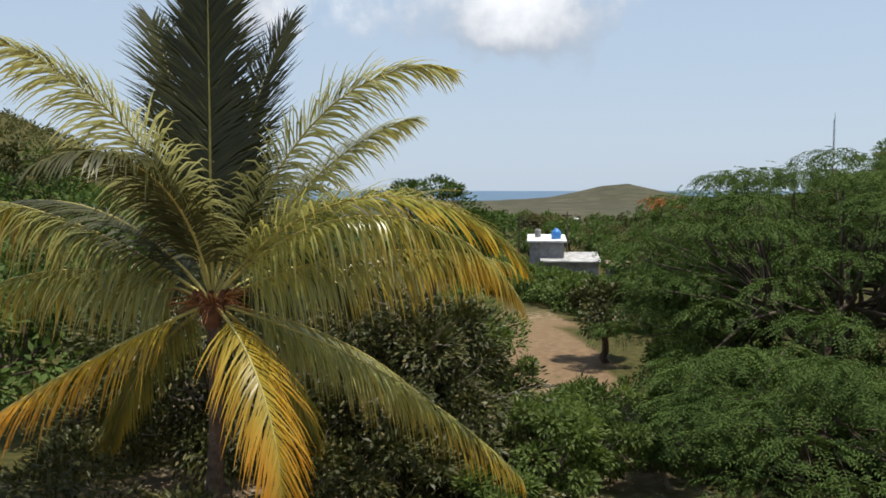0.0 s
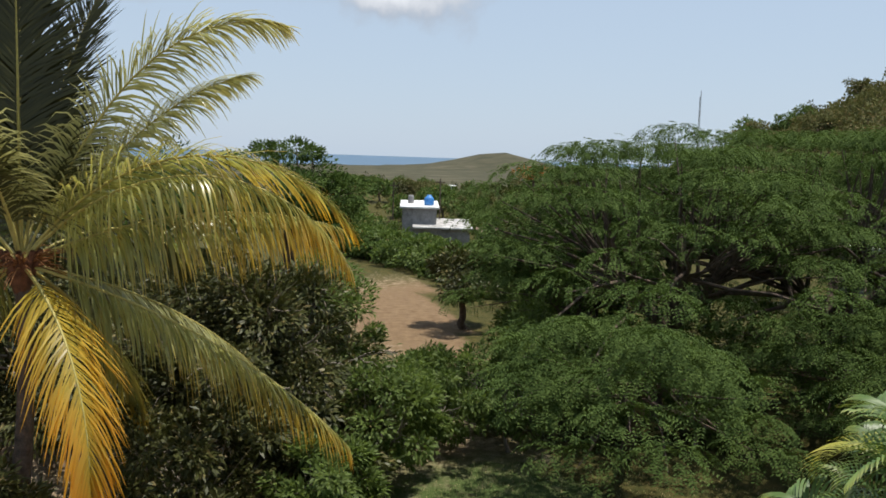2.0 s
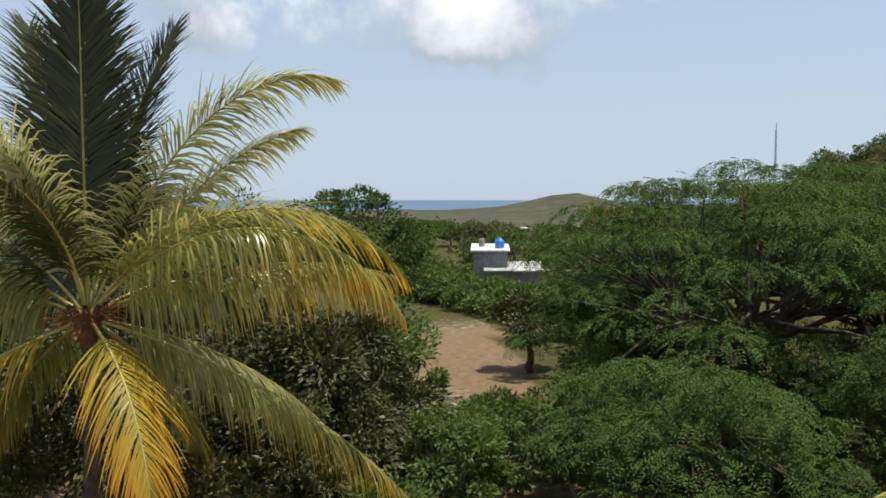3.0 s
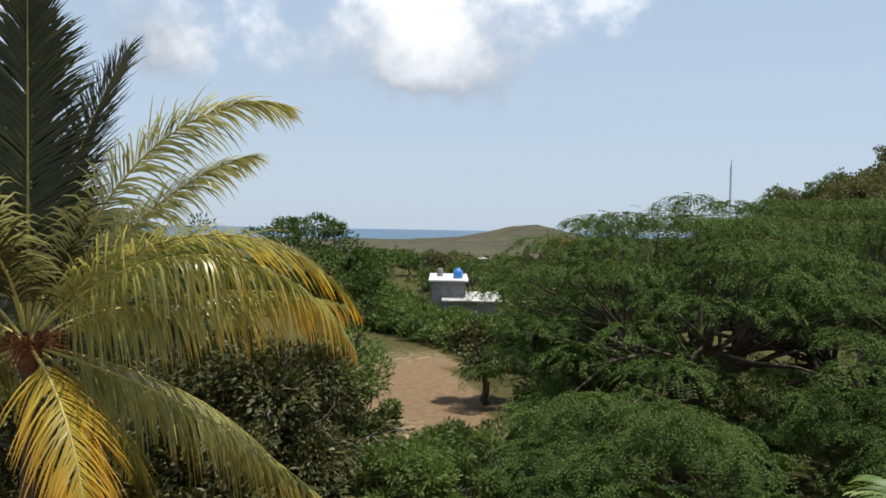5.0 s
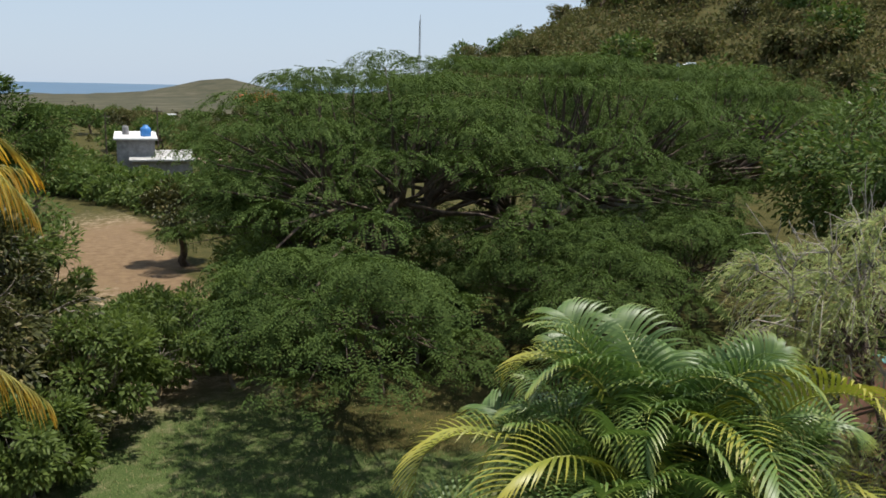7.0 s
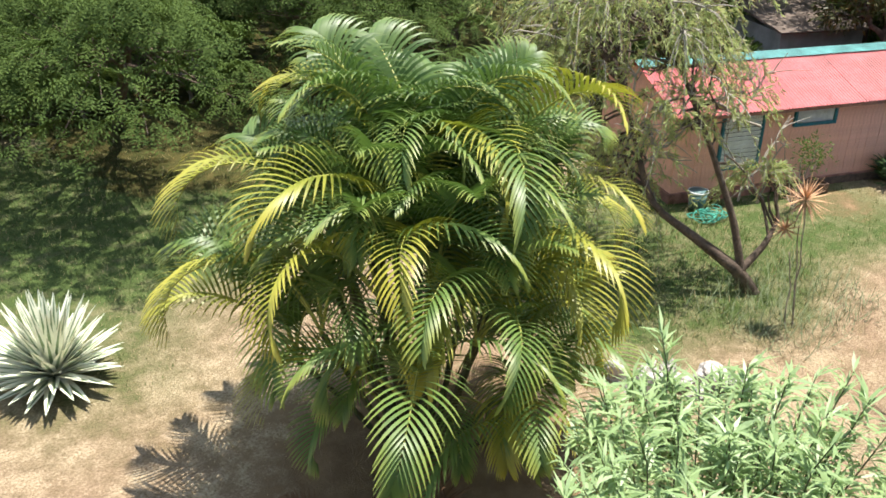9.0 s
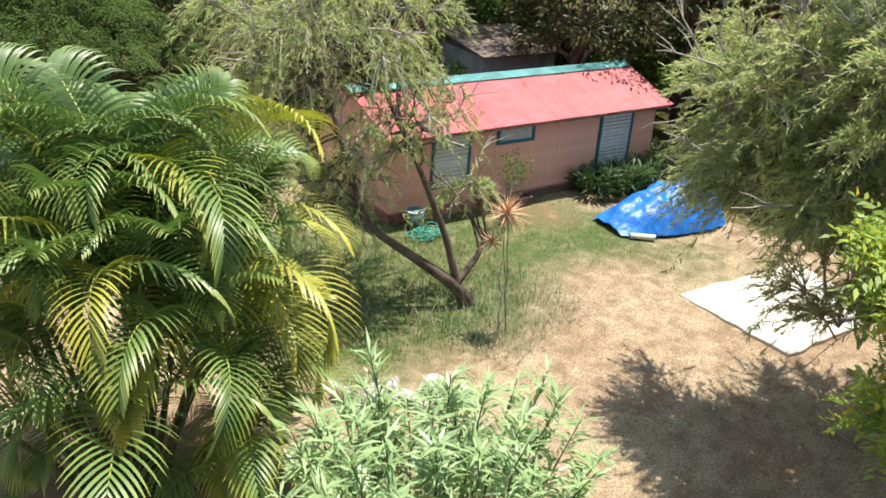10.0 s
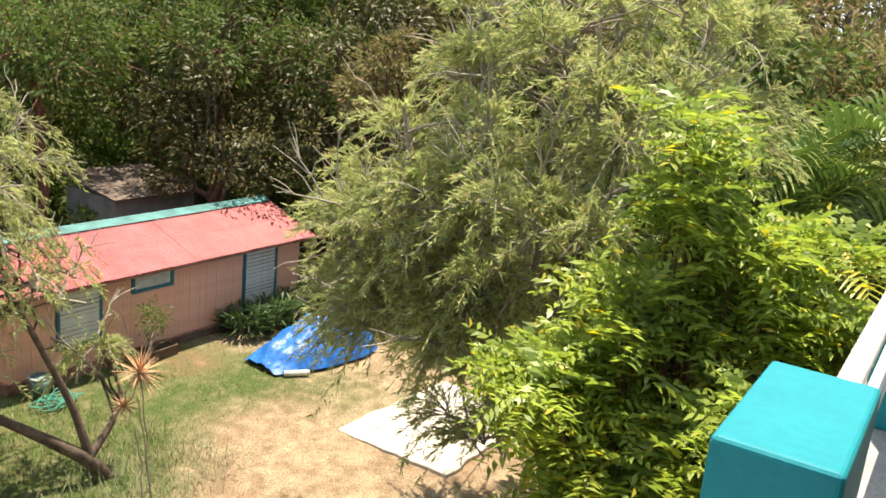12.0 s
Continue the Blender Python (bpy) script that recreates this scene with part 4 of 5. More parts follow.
for k, (x, y, s) in enumerate(((12.75, 6.75, 0.34), (12.25, 7.0, 0.27), (11.75, 7.35, 0.34), (12.05, 7.5, 0.22), (12.4, 7.35, 0.2), (11.6, 7.75, 0.26), (12.95, 6.4, 0.2), (12.2, 6.65, 0.18))):
    rock(x, y, s * 1.3, k + 1)


# ---- weeping brush trees ----
def brush_tree(x, y, paths, blobs, twigs, per, droop, label, r0=0.14, bark=BARK_PALE):
    """A tree of thin twigs set with narrow leaves. paths: leaning stems; blobs: centre, radii and share of each part of the crown."""
    tree = empty("tree", pose(x, y, 0), label, "tree")
    cs = []
    for (bx, by, bz), (ra, rh), share in blobs:
        m = int(120 * share) + 4
        c = unit(rng.normal(0, 1, (m, 3)))
        c[:, 2] = np.maximum(c[:, 2], -0.6)
        cs.append((c * rng.uniform(0.35, 0.95, (m, 1)) * [ra, ra, rh] + [bx, by, bz], np.array([bx, by, bz - 0.6 * rh]), int(twigs * share)))
    wood, ends = [], []
    for p in paths:
        p = np.asarray(p, float)
        tt = np.linspace(0, len(p) - 1, 4 * len(p))
        q = np.stack([np.interp(tt, np.arange(len(p)), p[:, k]) for k in range(3)], 1)
        q[1:-1] = (q[:-2] + q[1:-1] * 2 + q[2:]) / 4
        wood.append(tube(q, np.linspace(r0 if p[0][2] < 0.3 else r0 * 0.55, r0 * 0.22, len(q)), 8))
        ends.append(q[len(q) // 2:])
    ends = np.concatenate(ends)
    P, D, thin = [], [], []
    for c, mid, count in cs:
        for q in c:
            k = np.argmin(np.linalg.norm(ends - q, axis=1) + rng.uniform(0, 0.8, len(ends)))
            wood.append(tube(bend(ends[k], q, 0.15, 6, 0.05), np.linspace(r0 * 0.2, 0.01, 6), 5))
        for k in range(count):
            q = c[rng.integers(len(c))]
            d = unit(unit(q - mid) + rng.normal(0, 0.55, 3) + [0, 0, 0.2])
            ln = rng.uniform(0.6, 1.5)
            s = np.linspace(0, 1, 7)[:, None]
            pth = q + d * ln * s * 0.85 + np.array([0, 0, -1.0]) * ln * droop * s ** 2.2
            if k % 2 == 0:
                thin.append(tube(pth, np.linspace(0.014, 0.005, 7), 3))
            m = int(per * rng.uniform(0.5, 1.4))
            t = rng.uniform(0.1, 1, m) ** 0.6 * 6
            i0 = np.minimum(t.astype(int), 5)
            P.append(pth[i0] + (pth[i0 + 1] - pth[i0]) * (t - i0)[:, None])
            D.append(unit(pth[i0 + 1] - pth[i0]) + rng.normal(0, 0.45, (m, 3)))
    put("trunk", join(wood), bark, tree, smooth=True)
    for c, mid, count in cs:
        for q in c[rng.integers(len(c), size=max(3, count // 42))]:
            d = unit(unit(q - mid) + rng.normal(0, 0.5, 3) + [0, 0, 0.25])
            tip = q + d * rng.uniform(0.8, 1.7)
            stick = bend(q - d * 0.6, tip, rng.uniform(-0.1, 0.15), 7, 0.04)
            thin.append(tube(stick, np.linspace(0.026, 0.008, 7), 4))
            for w in range(4):
                k = rng.integers(2, 6)
                e2 = unit(d + rng.normal(0, 0.6, 3))
                thin.append(tube(bend(stick[k], stick[k] + e2 * rng.uniform(0.3, 0.8), 0.03, 4, 0.02), np.linspace(0.014, 0.005, 4), 3))
    tagged(put("twig_mass", join(thin), TWIG, tree, "thin pale bare twigs"), kind="stuff")
    P, D = np.concatenate(P), np.concatenate(D)
    put("crown", leaves(P, D, rng.normal(0, 1, P.shape), rng.uniform(0.09, 0.19, len(P)), 0.023, 0.05), BRUSH_LEAF, tree, "grey-green narrow leaves on thin twigs")
    return tree


brush_tree(15.95, 8.2, [[(0, 0, -0.1), (-0.35, 0.15, 0.45), (-0.8, 0.75, 0.95), (-1.4, 1.6, 1.6), (-1.3, 2.6, 3.6)], [(-0.3, 0.12, 0.4), (-0.35, 0.45, 1.4), (-0.6, 1.0, 2.7), (-0.9, 1.9, 4.4)], [(-0.35, 0.15, 0.45), (0.2, 0.05, 0.9), (0.6, 0.1, 1.3)]],
           [((-1.0, 2.9, 5.0), (2.3, 1.6), 0.6), ((-1.3, 1.5, 3.1), (1.0, 1.4), 0.05), ((-0.8, 2.7, 2.6), (0.8, 1.3), 0.07), ((-1.3, 3.0, 2.2), (0.8, 1.2), 0.06), ((0.1, 1.0, 3.4), (0.5, 0.7), 0.025), ((0.5, 0.6, 1.9), (0.4, 0.4), 0.03)], 1500, 24, 0.75, "slender weeping tree with forked leaning trunk", 0.155, BARK)
brush_tree(16.6, 0.9, [[(0.4, -1.0, -0.1), (0.3, -0.5, 1.6), (-0.1, 0.2, 3.6), (-0.1, 0.2, 6.0), (0.1, 0.0, 9.0)], [(0.3, -0.5, 1.6), (-0.5, 0.8, 3.4), (-1.2, 1.8, 5.4), (-1.3, 2.2, 7.2)], [(-0.2, 0.3, 3.6), (0.4, -0.9, 5.2), (0.5, -1.8, 7.6)]],
           [((-0.3, 0.7, 5.4), (3.1, 3.5), 0.74), ((0.2, -0.6, 7.8), (2.7, 2.3), 0.3), ((-0.2, 0.55, 2.3), (1.0, 1.3), 0.1), ((-0.6, 2.5, 4.9), (1.2, 1.8), 0.13)], 4300, 27, 0.42, "large feathery tree with grey-green narrow leaves", 0.12)

# ---- tree with glossy compound leaves ----
gloss = empty("tree", pose(12.4, -1.38, 0), "bushy tree with glossy compound leaves, a few yellowed", "tree")
LOBES = ((12.0, 0.3, 4.5, 0.6, 0.7), (12.4, -0.25, 5.3, 0.65, 0.9), (12.6, -1.25, 5.8, 0.8, 1.0), (12.9, -0.95, 7.0, 0.6, 1.1), (12.8, -2.3, 6.1, 0.8, 1.0), (11.9, -0.7, 4.0, 0.85, 1.0), (11.7, -1.6, 4.5, 0.8, 0.9), (11.9, -0.1, 3.0, 0.7, 0.8),
         (12.3, -2.1, 4.8, 0.9, 1.1), (13.2, -1.3, 4.8, 1.0, 1.2), (12.5, -0.7, 2.6, 1.1, 0.8), (12.4, -3.0, 5.2, 0.8, 1.0), (13.1, -0.3, 3.9, 0.8, 0.9), (12.1, -2.3, 3.2, 0.9, 0.9))
P, D, U, c = [], [], [], []
for lx, ly, lz, lr, lh in LOBES:
    for k in range(9):
        v = unit(rng.normal(0, 1, 3))
        c.append([lx - 12.4, ly + 1.38, lz] + v * [lr, lr, lh] * rng.uniform(0.35, 0.95))
c = np.array(c)
put("trunk", limbs((0, 0, -0.2), (0.05, 0.1, 1.9), c, 0.15, 7, 0.3), BARK_RED, gloss, smooth=True)
for q in c:
    m = rng.integers(17, 25)
    a = rng.uniform(0, 2 * np.pi, m)
    el = rng.uniform(-0.3, 1.2, m)
    d = np.stack([np.cos(a) * np.cos(el), np.sin(a) * np.cos(el), np.sin(el)], 1)
    P.append(q + d * 0.06 + rng.normal(0, 0.09, (m, 3))), D.append(d), U.append(np.tile([0, 0, 1.0], (m, 1)) + rng.normal(0, 0.15, (m, 3)))
put("crown", sprays(np.concatenate(P), np.concatenate(D), np.concatenate(U), 0.46, 7, 0.165, 0.058, 0.55, 0.4), PINNATE_LEAF, gloss)

copy_thing(areca, pose(17.9, -2.3, 0, 0, 0, 130) @ Matrix.Scale(1.36, 4))

# ---- oleander below the balcony ----
OLE_STEM = material("oleander_stem", (0.12, 0.13, 0.06), 0.7)
ole = empty("oleander_bush", pose(8.25, 3.65, 0), "light green oleander bush with long narrow leaves", "bush")
for k in range(95):
    a, q = rng.uniform(0, 2 * np.pi), math.sqrt(rng.uniform(0, 1))
    tip = np.array([2.0 * q * math.cos(a), 1.7 * q * math.sin(a), 3.2 - 0.7 * q * q + rng.normal(0, 0.25)])
    pth = bend((tip[0] * 0.3, tip[1] * 0.3, -0.1), tip, 0.2, 8, 0.03)
    stem = put("stem", tube(pth, np.linspace(0.02, 0.006, 8), 5), OLE_STEM, ole, smooth=True)
    m = 62
    t = rng.uniform(0.4, 1, m) ** 0.6 * 7
    i0 = np.minimum(t.astype(int), 6)
    aa2 = rng.uniform(0, 2 * np.pi, m)
    D = np.stack([np.cos(aa2), np.sin(aa2), rng.uniform(0.2, 1.3, m)], 1)
    put("foliage", leaves(pth[i0] + (pth[i0 + 1] - pth[i0]) * (t - i0)[:, None], D, np.tile([0, 0, 1.0], (m, 1)) + rng.normal(0, 0.3, (m, 3)), rng.uniform(0.2, 0.36, m), 0.038, 0.2), OLEANDER_LEAF, stem)


# ---- rosette plants ----
def rosette(name, m, n_leaf, ln, w, el0, el1, leaf, label, category, droop=0.15, stripe=None):
    th = empty(name, m, label, category)
    for k in range(n_leaf):
        f = (k + 0.5) / n_leaf
        a = k * 2.39996
        el = math.radians(el0 + (el1 - el0) * f)
        L1 = ln * (0.75 + 0.3 * f) * rng.uniform(0.9, 1.1)
        s = np.linspace(0, 1, 6)
        ctr = np.stack([np.zeros(6), s * L1 * math.cos(el), s * L1 * math.sin(el) - droop * L1 * s ** 2], 1)
        wd = w * np.array([0.7, 0.9, 1.0, 0.85, 0.5, 0.04]) / 2
        cols = (-1, -0.3, 0, 0.3, 1)
        v = np.stack([ctr + np.stack([wd * cc, np.zeros(6), wd * 0.35 * abs(cc)], 1) for cc in cols], 1).reshape(-1, 3)
        i, j = np.meshgrid(np.arange(5), np.arange(4), indexing="ij")
        fc = np.stack([i * 5 + j, i * 5 + j + 1, (i + 1) * 5 + j + 1, (i + 1) * 5 + j], -1).reshape(-1, 4)
        ob = put("leaf", (v, fc), leaf, th, smooth=True, at=pose(0, 0, 0.05, 0, 0, math.degrees(a)))
        if stripe:
            ob.data.materials.append(stripe)
            ob.data.polygons.foreach_set("material_index", np.tile([1, 0, 0, 1], 5).astype(np.int32))
    return th


AGAVE = foliage("agave_green", (0.10, 0.16, 0.08), (0.20, 0.27, 0.14), rough=0.5, trans=0.05)
AGAVE_EDGE = material("agave_cream", (0.82, 0.82, 0.66), 0.55, vary=0.1)
rosette("agave", pose(4.5, 13.1, 0.05), 120, 1.42, 0.17, 2, 82, AGAVE, "large agave with cream-edged spiky leaves", "agave", 0.06, AGAVE_EDGE)
rosette("agave", pose(3.5, 14.0, 0.05), 46, 0.62, 0.09, 2, 82, AGAVE, "smaller agave with cream-edged spiky leaves", "agave", 0.06, AGAVE_EDGE)
pot = empty("plant_pot", pose(2.9, 13.1, 0), "small white pot standing by the agaves", "pot")
put("body", tube([(0, 0, 0), (0, 0, 0.01), (0, 0, 0.16), (0, 0, 0.165), (0, 0, 0.05)], [0.005, 0.09, 0.12, 0.105, 0.09], 18), WHITE, pot, smooth=True)
put("rim", tube([(0, 0, 0.15), (0, 0, 0.152), (0, 0, 0.178), (0, 0, 0.18)], [0.118, 0.13, 0.13, 0.118], 18), WHITE, pot, smooth=True)
DRY = material("dry_straw_leaf", (0.62, 0.36, 0.20), 0.8, vary=0.3)
spiky = empty("dracaena", pose(15.4, 7.0, 0), "tall thin plant with a dried orange-brown leaf rosette", "plant")
for k, (dx, dy) in enumerate(((0, 0), (0.12, 0.05), (-0.1, 0.08))):
    put("stem", tube(bend((dx, dy, -0.1), (dx * 0.4 + 0.1, dy + 0.3, 2.3 - 0.5 * k), 0.05, 7, 0.02), np.linspace(0.016, 0.010, 7), 6), BARK_PALE, spiky, smooth=True)
for k in range(70):
    a, el = k * 2.39996, math.radians(-50 + 130 * (k + 0.5) / 70)
    d = np.array([[math.cos(a) * math.cos(el), math.sin(a) * math.cos(el), math.sin(el)]])
    put("leaf", leaves(np.array([[0.1, 0.3, 2.3]]), d, np.array([[0, 0, 1.0]]), 0.5 * rng.uniform(0.8, 1.15), 0.035, 0.1, 0.3), DRY, spiky)

for k in range(34):
    a, el = k * 2.39996, math.radians(-40 + 110 * (k + 0.5) / 34)
    d = np.array([[math.cos(a) * math.cos(el), math.sin(a) * math.cos(el), math.sin(el)]])
    put("leaf", leaves(np.array([[-0.1, 0.45, 1.75]]), d, np.array([[0, 0, 1.0]]), 0.32 * rng.uniform(0.8, 1.15), 0.035, 0.1, 0.3), DRY, spiky)
shrub = empty("shrub", pose(19.9, 9.9, 0), "half-bare shrub with pale branches before the shed", "shrub")
tips = np.array([[-0.9, 0.1, 1.9], [-0.6, 0.3, 1.3], [0.3, 0.1, 1.4], [0.6, -0.1, 1.2], [0.1, -0.2, 1.5], [0.8, 0.2, 0.9]])
put("branch", join([tube(bend((0, 0, -0.05), q, 0.12, 7, 0.03), np.linspace(0.022, 0.006, 7), 5) for q in tips]), BARK_PALE, shrub, smooth=True)
P = np.concatenate([q + rng.normal(0, 0.16, (70, 3)) for q in tips[2:]])
put("foliage", leaves(P, rng.normal(0, 1, P.shape) + [0, 0, 0.4], rng.normal(0, 1, P.shape) + [0, 0, 1], rng.uniform(0.08, 0.15, len(P)), 0.04), BUSH_LEAF, shrub)

# ---- plants along the shed ----
STRAP = foliage("strap_leaf", (0.02, 0.045, 0.016), (0.07, 0.12, 0.035), rough=0.4, trans=0.15)
m0 = pose(19.28, 11.37, 0, 0, 0, -20.67)
for k, (sx, sy, r, h) in enumerate(((4.7, -0.6, 0.55, 0.75), (5.5, -0.75, 0.65, 0.85), (6.3, -0.9, 0.7, 0.8), (7.1, -0.8, 0.75, 0.9), (7.9, -0.5, 0.8, 1.0), (7.0, -1.7, 0.6, 0.6))):
    p = m0 @ Vector((sx, sy, 0))
    b = empty("bush", pose(p.x, p.y, 0), "dark green strap-leaved bush against the shed", "bush", "bushes along the shed")
    m = 420
    a, q = rng.uniform(0, 2 * np.pi, m), np.sqrt(rng.uniform(0, 1, m)) * r
    P = np.stack([q * np.cos(a), q * np.sin(a), rng.uniform(0, 0.7, m) * h], 1)
    D = np.stack([np.cos(a), np.sin(a), rng.uniform(0.2, 1.6, m)], 1) + rng.normal(0, 0.3, (m, 3))
    put("leaves", leaves(P, D, np.tile([0, 0, 1.0], (m, 1)) + rng.normal(0, 0.3, (m, 3)), rng.uniform(0.25, 0.5, m), 0.06, 0.25), STRAP, b)
    put("stems", join([tube(bend((0, 0, -0.05), (r * 0.6 * math.cos(t), r * 0.6 * math.sin(t), h * 0.7), 0.1, 4), [0.02, 0.016, 0.012, 0.008], 5) for t in (0, 1.3, 2.6, 3.9, 5.2)]), BARK, b)

# ---- grass ----
GRASS_G = foliage("grass_green", (0.045, 0.076, 0.022), (0.12, 0.165, 0.05), dry=(0.38, 0.31, 0.17), dry_at=0.78, rough=0.7, trans=0.2, spec=0.1)
GRASS_D = foliage("grass_dry", (0.32, 0.235, 0.135), (0.56, 0.44, 0.28), rough=0.8, trans=0.15, spec=0.1)


def turf(name, n_blade, x0, x1, y0, y1, want, lo, hi, mat, label):
    x, y = rng.uniform(x0, x1, n_blade), rng.uniform(y0, y1, n_blade)
    g, so, sc = cover(x, y)
    keep = rng.uniform(0, 1, n_blade) < want(g, so, sc)
    x, y = x[keep], y[keep]
    m = len(x)
    a = rng.uniform(0, 2 * np.pi, m)
    D = np.stack([np.cos(a), np.sin(a), rng.uniform(0.3, 1.2, m)], 1)
    z = 0.05 * np.sin(x * 0.9) * np.sin(y * 0.7)
    ob = put(name, leaves(np.stack([x, y, z - 0.02], 1), D, np.stack([np.cos(a), np.sin(a), np.zeros(m)], 1), rng.uniform(lo, hi, m), 0.014, 0.25, 0.35), mat)
    return tagged(ob, label, "grass", kind="stuff")


turf("green_grass", 75000, 2, 24, 1, 24, lambda g, s, c: (g - 0.25) * 1.3 * (1 - s), 0.05, 0.15, GRASS_G, "patchy green grass and low weeds")
turf("tall_weeds", 8000, 13.2, 18.2, 6.2, 11.5, lambda g, s, c: (g - 0.35) * 0.9, 0.12, 0.3, GRASS_G, "tall weedy grass round the forked tree")
turf("reedy_weeds", 3600, 14.3, 17.6, 6.2, 8.6, lambda g, s, c: 0.35 * (rng.uniform(0, 1, len(g)) < 0.5), 0.25, 0.75, material("reedy_weed", (0.24, 0.29, 0.15), 0.8, vary=0.35), "thin grey-green weeds round the tall plant")
turf("dry_grass", 62000, 5, 23, -3, 16, lambda g, s, c: (1 - g) * (1 - s) * (1 - c) * 0.8, 0.03, 0.09, GRASS_D, "sun-bleached dry lawn grass")


# ---- woods: a few kinds of tree, set out again and again ----
def wood_tree(r, h, cz, clumps, per, ll, lw, leaf, label, boughs=1):
    return round_tree(0, 0, 0, r, h, cz, 0.2, label, leaf, clumps, per, ll, lw, BARK, "tree", "woodland trees", boughs=boughs)


kinds_near = [wood_tree(3.0, 2.6, 5.2, 40, 150, 0.22, 0.09, WOOD_LEAF, "dense green woodland tree"),
              wood_tree(2.8, 3.0, 5.2, 36, 150, 0.21, 0.075, MANGO_LEAF, "dark green woodland tree"),
              wood_tree(3.0, 2.8, 4.4, 40, 150, 0.19, 0.065, DRY_LEAF, "dry olive-brown woodland tree")]
kinds_mid = [wood_tree(3.0, 2.6, 4.6, 30, 100, 0.36, 0.16, WOOD_LEAF, "green woodland tree beyond the yard"),
             wood_tree(3.4, 3.0, 5.0, 32, 100, 0.36, 0.16, RAIN_LEAF, "leafy woodland tree beyond the yard"),
             round_tree(0, 0, 0, 3.0, 2.8, 4.6, 0.2, "dry olive-brown tree on the slope", DRY_LEAF, 36, 150, 0.2, 0.075, BARK_PALE, "tree", "woodland trees", twigs=90)]
kinds_far = [wood_tree(3.0, 2.2, 3.0, 22, 52, 0.56, 0.28, WOOD_LEAF, "green tree in the distant valley", 4),
             wood_tree(3.4, 2.0, 2.6, 22, 52, 0.56, 0.28, SCRUB_LEAF, "dry brownish tree in the distant valley", 4),
             wood_tree(2.6, 2.6, 3.2, 22, 52, 0.56, 0.28, MANGO_LEAF, "dark tree in the distant valley", 4)]


def plant(kind, x, y, s, first={}):
    z = float(land(x, y)) - 0.05
    m = pose(x, y, z, 0, 0, rng.uniform(0, 360)) @ Matrix.Diagonal((s * rng.uniform(0.9, 1.15), s * rng.uniform(0.9, 1.15), s, 1))
    if kind.name not in first:
        first[kind.name] = kind
        kind.matrix_basis = m
        return kind
    return copy_thing(kind, m @ Matrix.Diagonal((1 / kind.scale[0], 1 / kind.scale[1], 1 / kind.scale[2], 1)))


def az(deg, d):
    return d * math.sin(radians(deg)), d * math.cos(radians(deg))


# behind the shed and round to the east
for x, y, s, k in ((26.5, 19.0, 1.1, 0), (30.5, 14.5, 1.15, 1), (33, 17.5, 1.3, 0), (30.5, 9.0, 1.15, 1), (32, 4.5, 1.3, 1), (28.5, 3.0, 1.0, 0), (35.5, 10.5, 1.4, 1), (28.0, 22.5, 1.1, 0),
                   (30, -2.5, 1.35, 0), (34, -5, 1.5, 2), (27, -7, 1.3, 2), (31, -11, 1.5, 2), (25, -11, 1.3, 2), (36, 1, 1.4, 2), (27.5, 12.0, 0.8, 1), (33, 23, 1.2, 1)):
    plant(kinds_near[k], x, y, s)
for x, y, s in ((40, -6, 1.9), (46, -9, 2.0), (38, -2, 1.7), (43, 0, 1.8), (44, -4, 1.6), (50, -14, 1.7), (56, -2, 1.8), (42, -20, 1.5), (58, -18, 1.8), (62, 6, 1.8), (52, 18, 1.5), (50, -26, 1.7), (34, -22, 1.4), (40, 6, 1.6), (41, -10, 1.6), (38, 15, 1.5), (45, 12, 1.6), (38, 26, 1.4), (44, 22, 1.4), (48, 2, 1.7), (26, -18, 1.2), (38, -15, 1.5)):
    plant(kinds_mid[2 if y < 0 else rng.integers(3)], x, y, s)
for x, y, r, cz in ((25.6, 16.6, 2.3, 6.6), (29.2, 12.9, 2.4, 7.0), (30.6, 9.8, 2.2, 6.4), (27.6, 6.4, 2.0, 6.0), (33.5, 6.2, 2.6, 7.0), (29.5, 0.4, 2.2, 6.8)):
    round_tree(x, y, 0, r, 1.9, cz, 0.15, "tall woodland tree with bare reddish stems", DRY_LEAF if y < 8 else WOOD_LEAF, 30, 120, 0.2, 0.075, BARK_RED, "tree", "bare-stemmed woodland trees", twigs=50)
# undergrowth behind the shed
thicket = round_tree(0, 0, 0, 1.5, 1.1, 1.0, 0.06, "dark leafy undergrowth bush behind the shed", WOOD_LEAF, 22, 90, 0.22, 0.1, BARK, "bush", "undergrowth behind the shed", "bush")
for x, y, s in ((25.6, 15.2, 1.0), (29.6, 11.6, 1.1), (28.8, 17.0, 1.2), (31.5, 12.5, 1.2), (33.5, 14.5, 1.3), (29.2, 6.8, 1.2), (31, 6.6, 1.1), (34.5, 7.5, 1.4), (27.2, 5.0, 1.0), (30.4, 1.0, 1.3), (24.2, 17.6, 1.1), (27, 20.6, 1.2), (31.5, 20, 1.3), (36, 13, 1.4), (33, 1.2, 1.3), (37, 5, 1.5), (22.5, 16.6, 0.9), (36.5, 18, 1.4), (31.2, 16.2, 1.5), (33.0, 18.6, 1.5), (29.8, 18.6, 1.3), (35.0, 20.5, 1.6), (44.9, 27.8, 1.6), (48.4, 29.8, 1.7), (48.9, 26.3, 1.6)):
    plant(thicket, x, y, s)
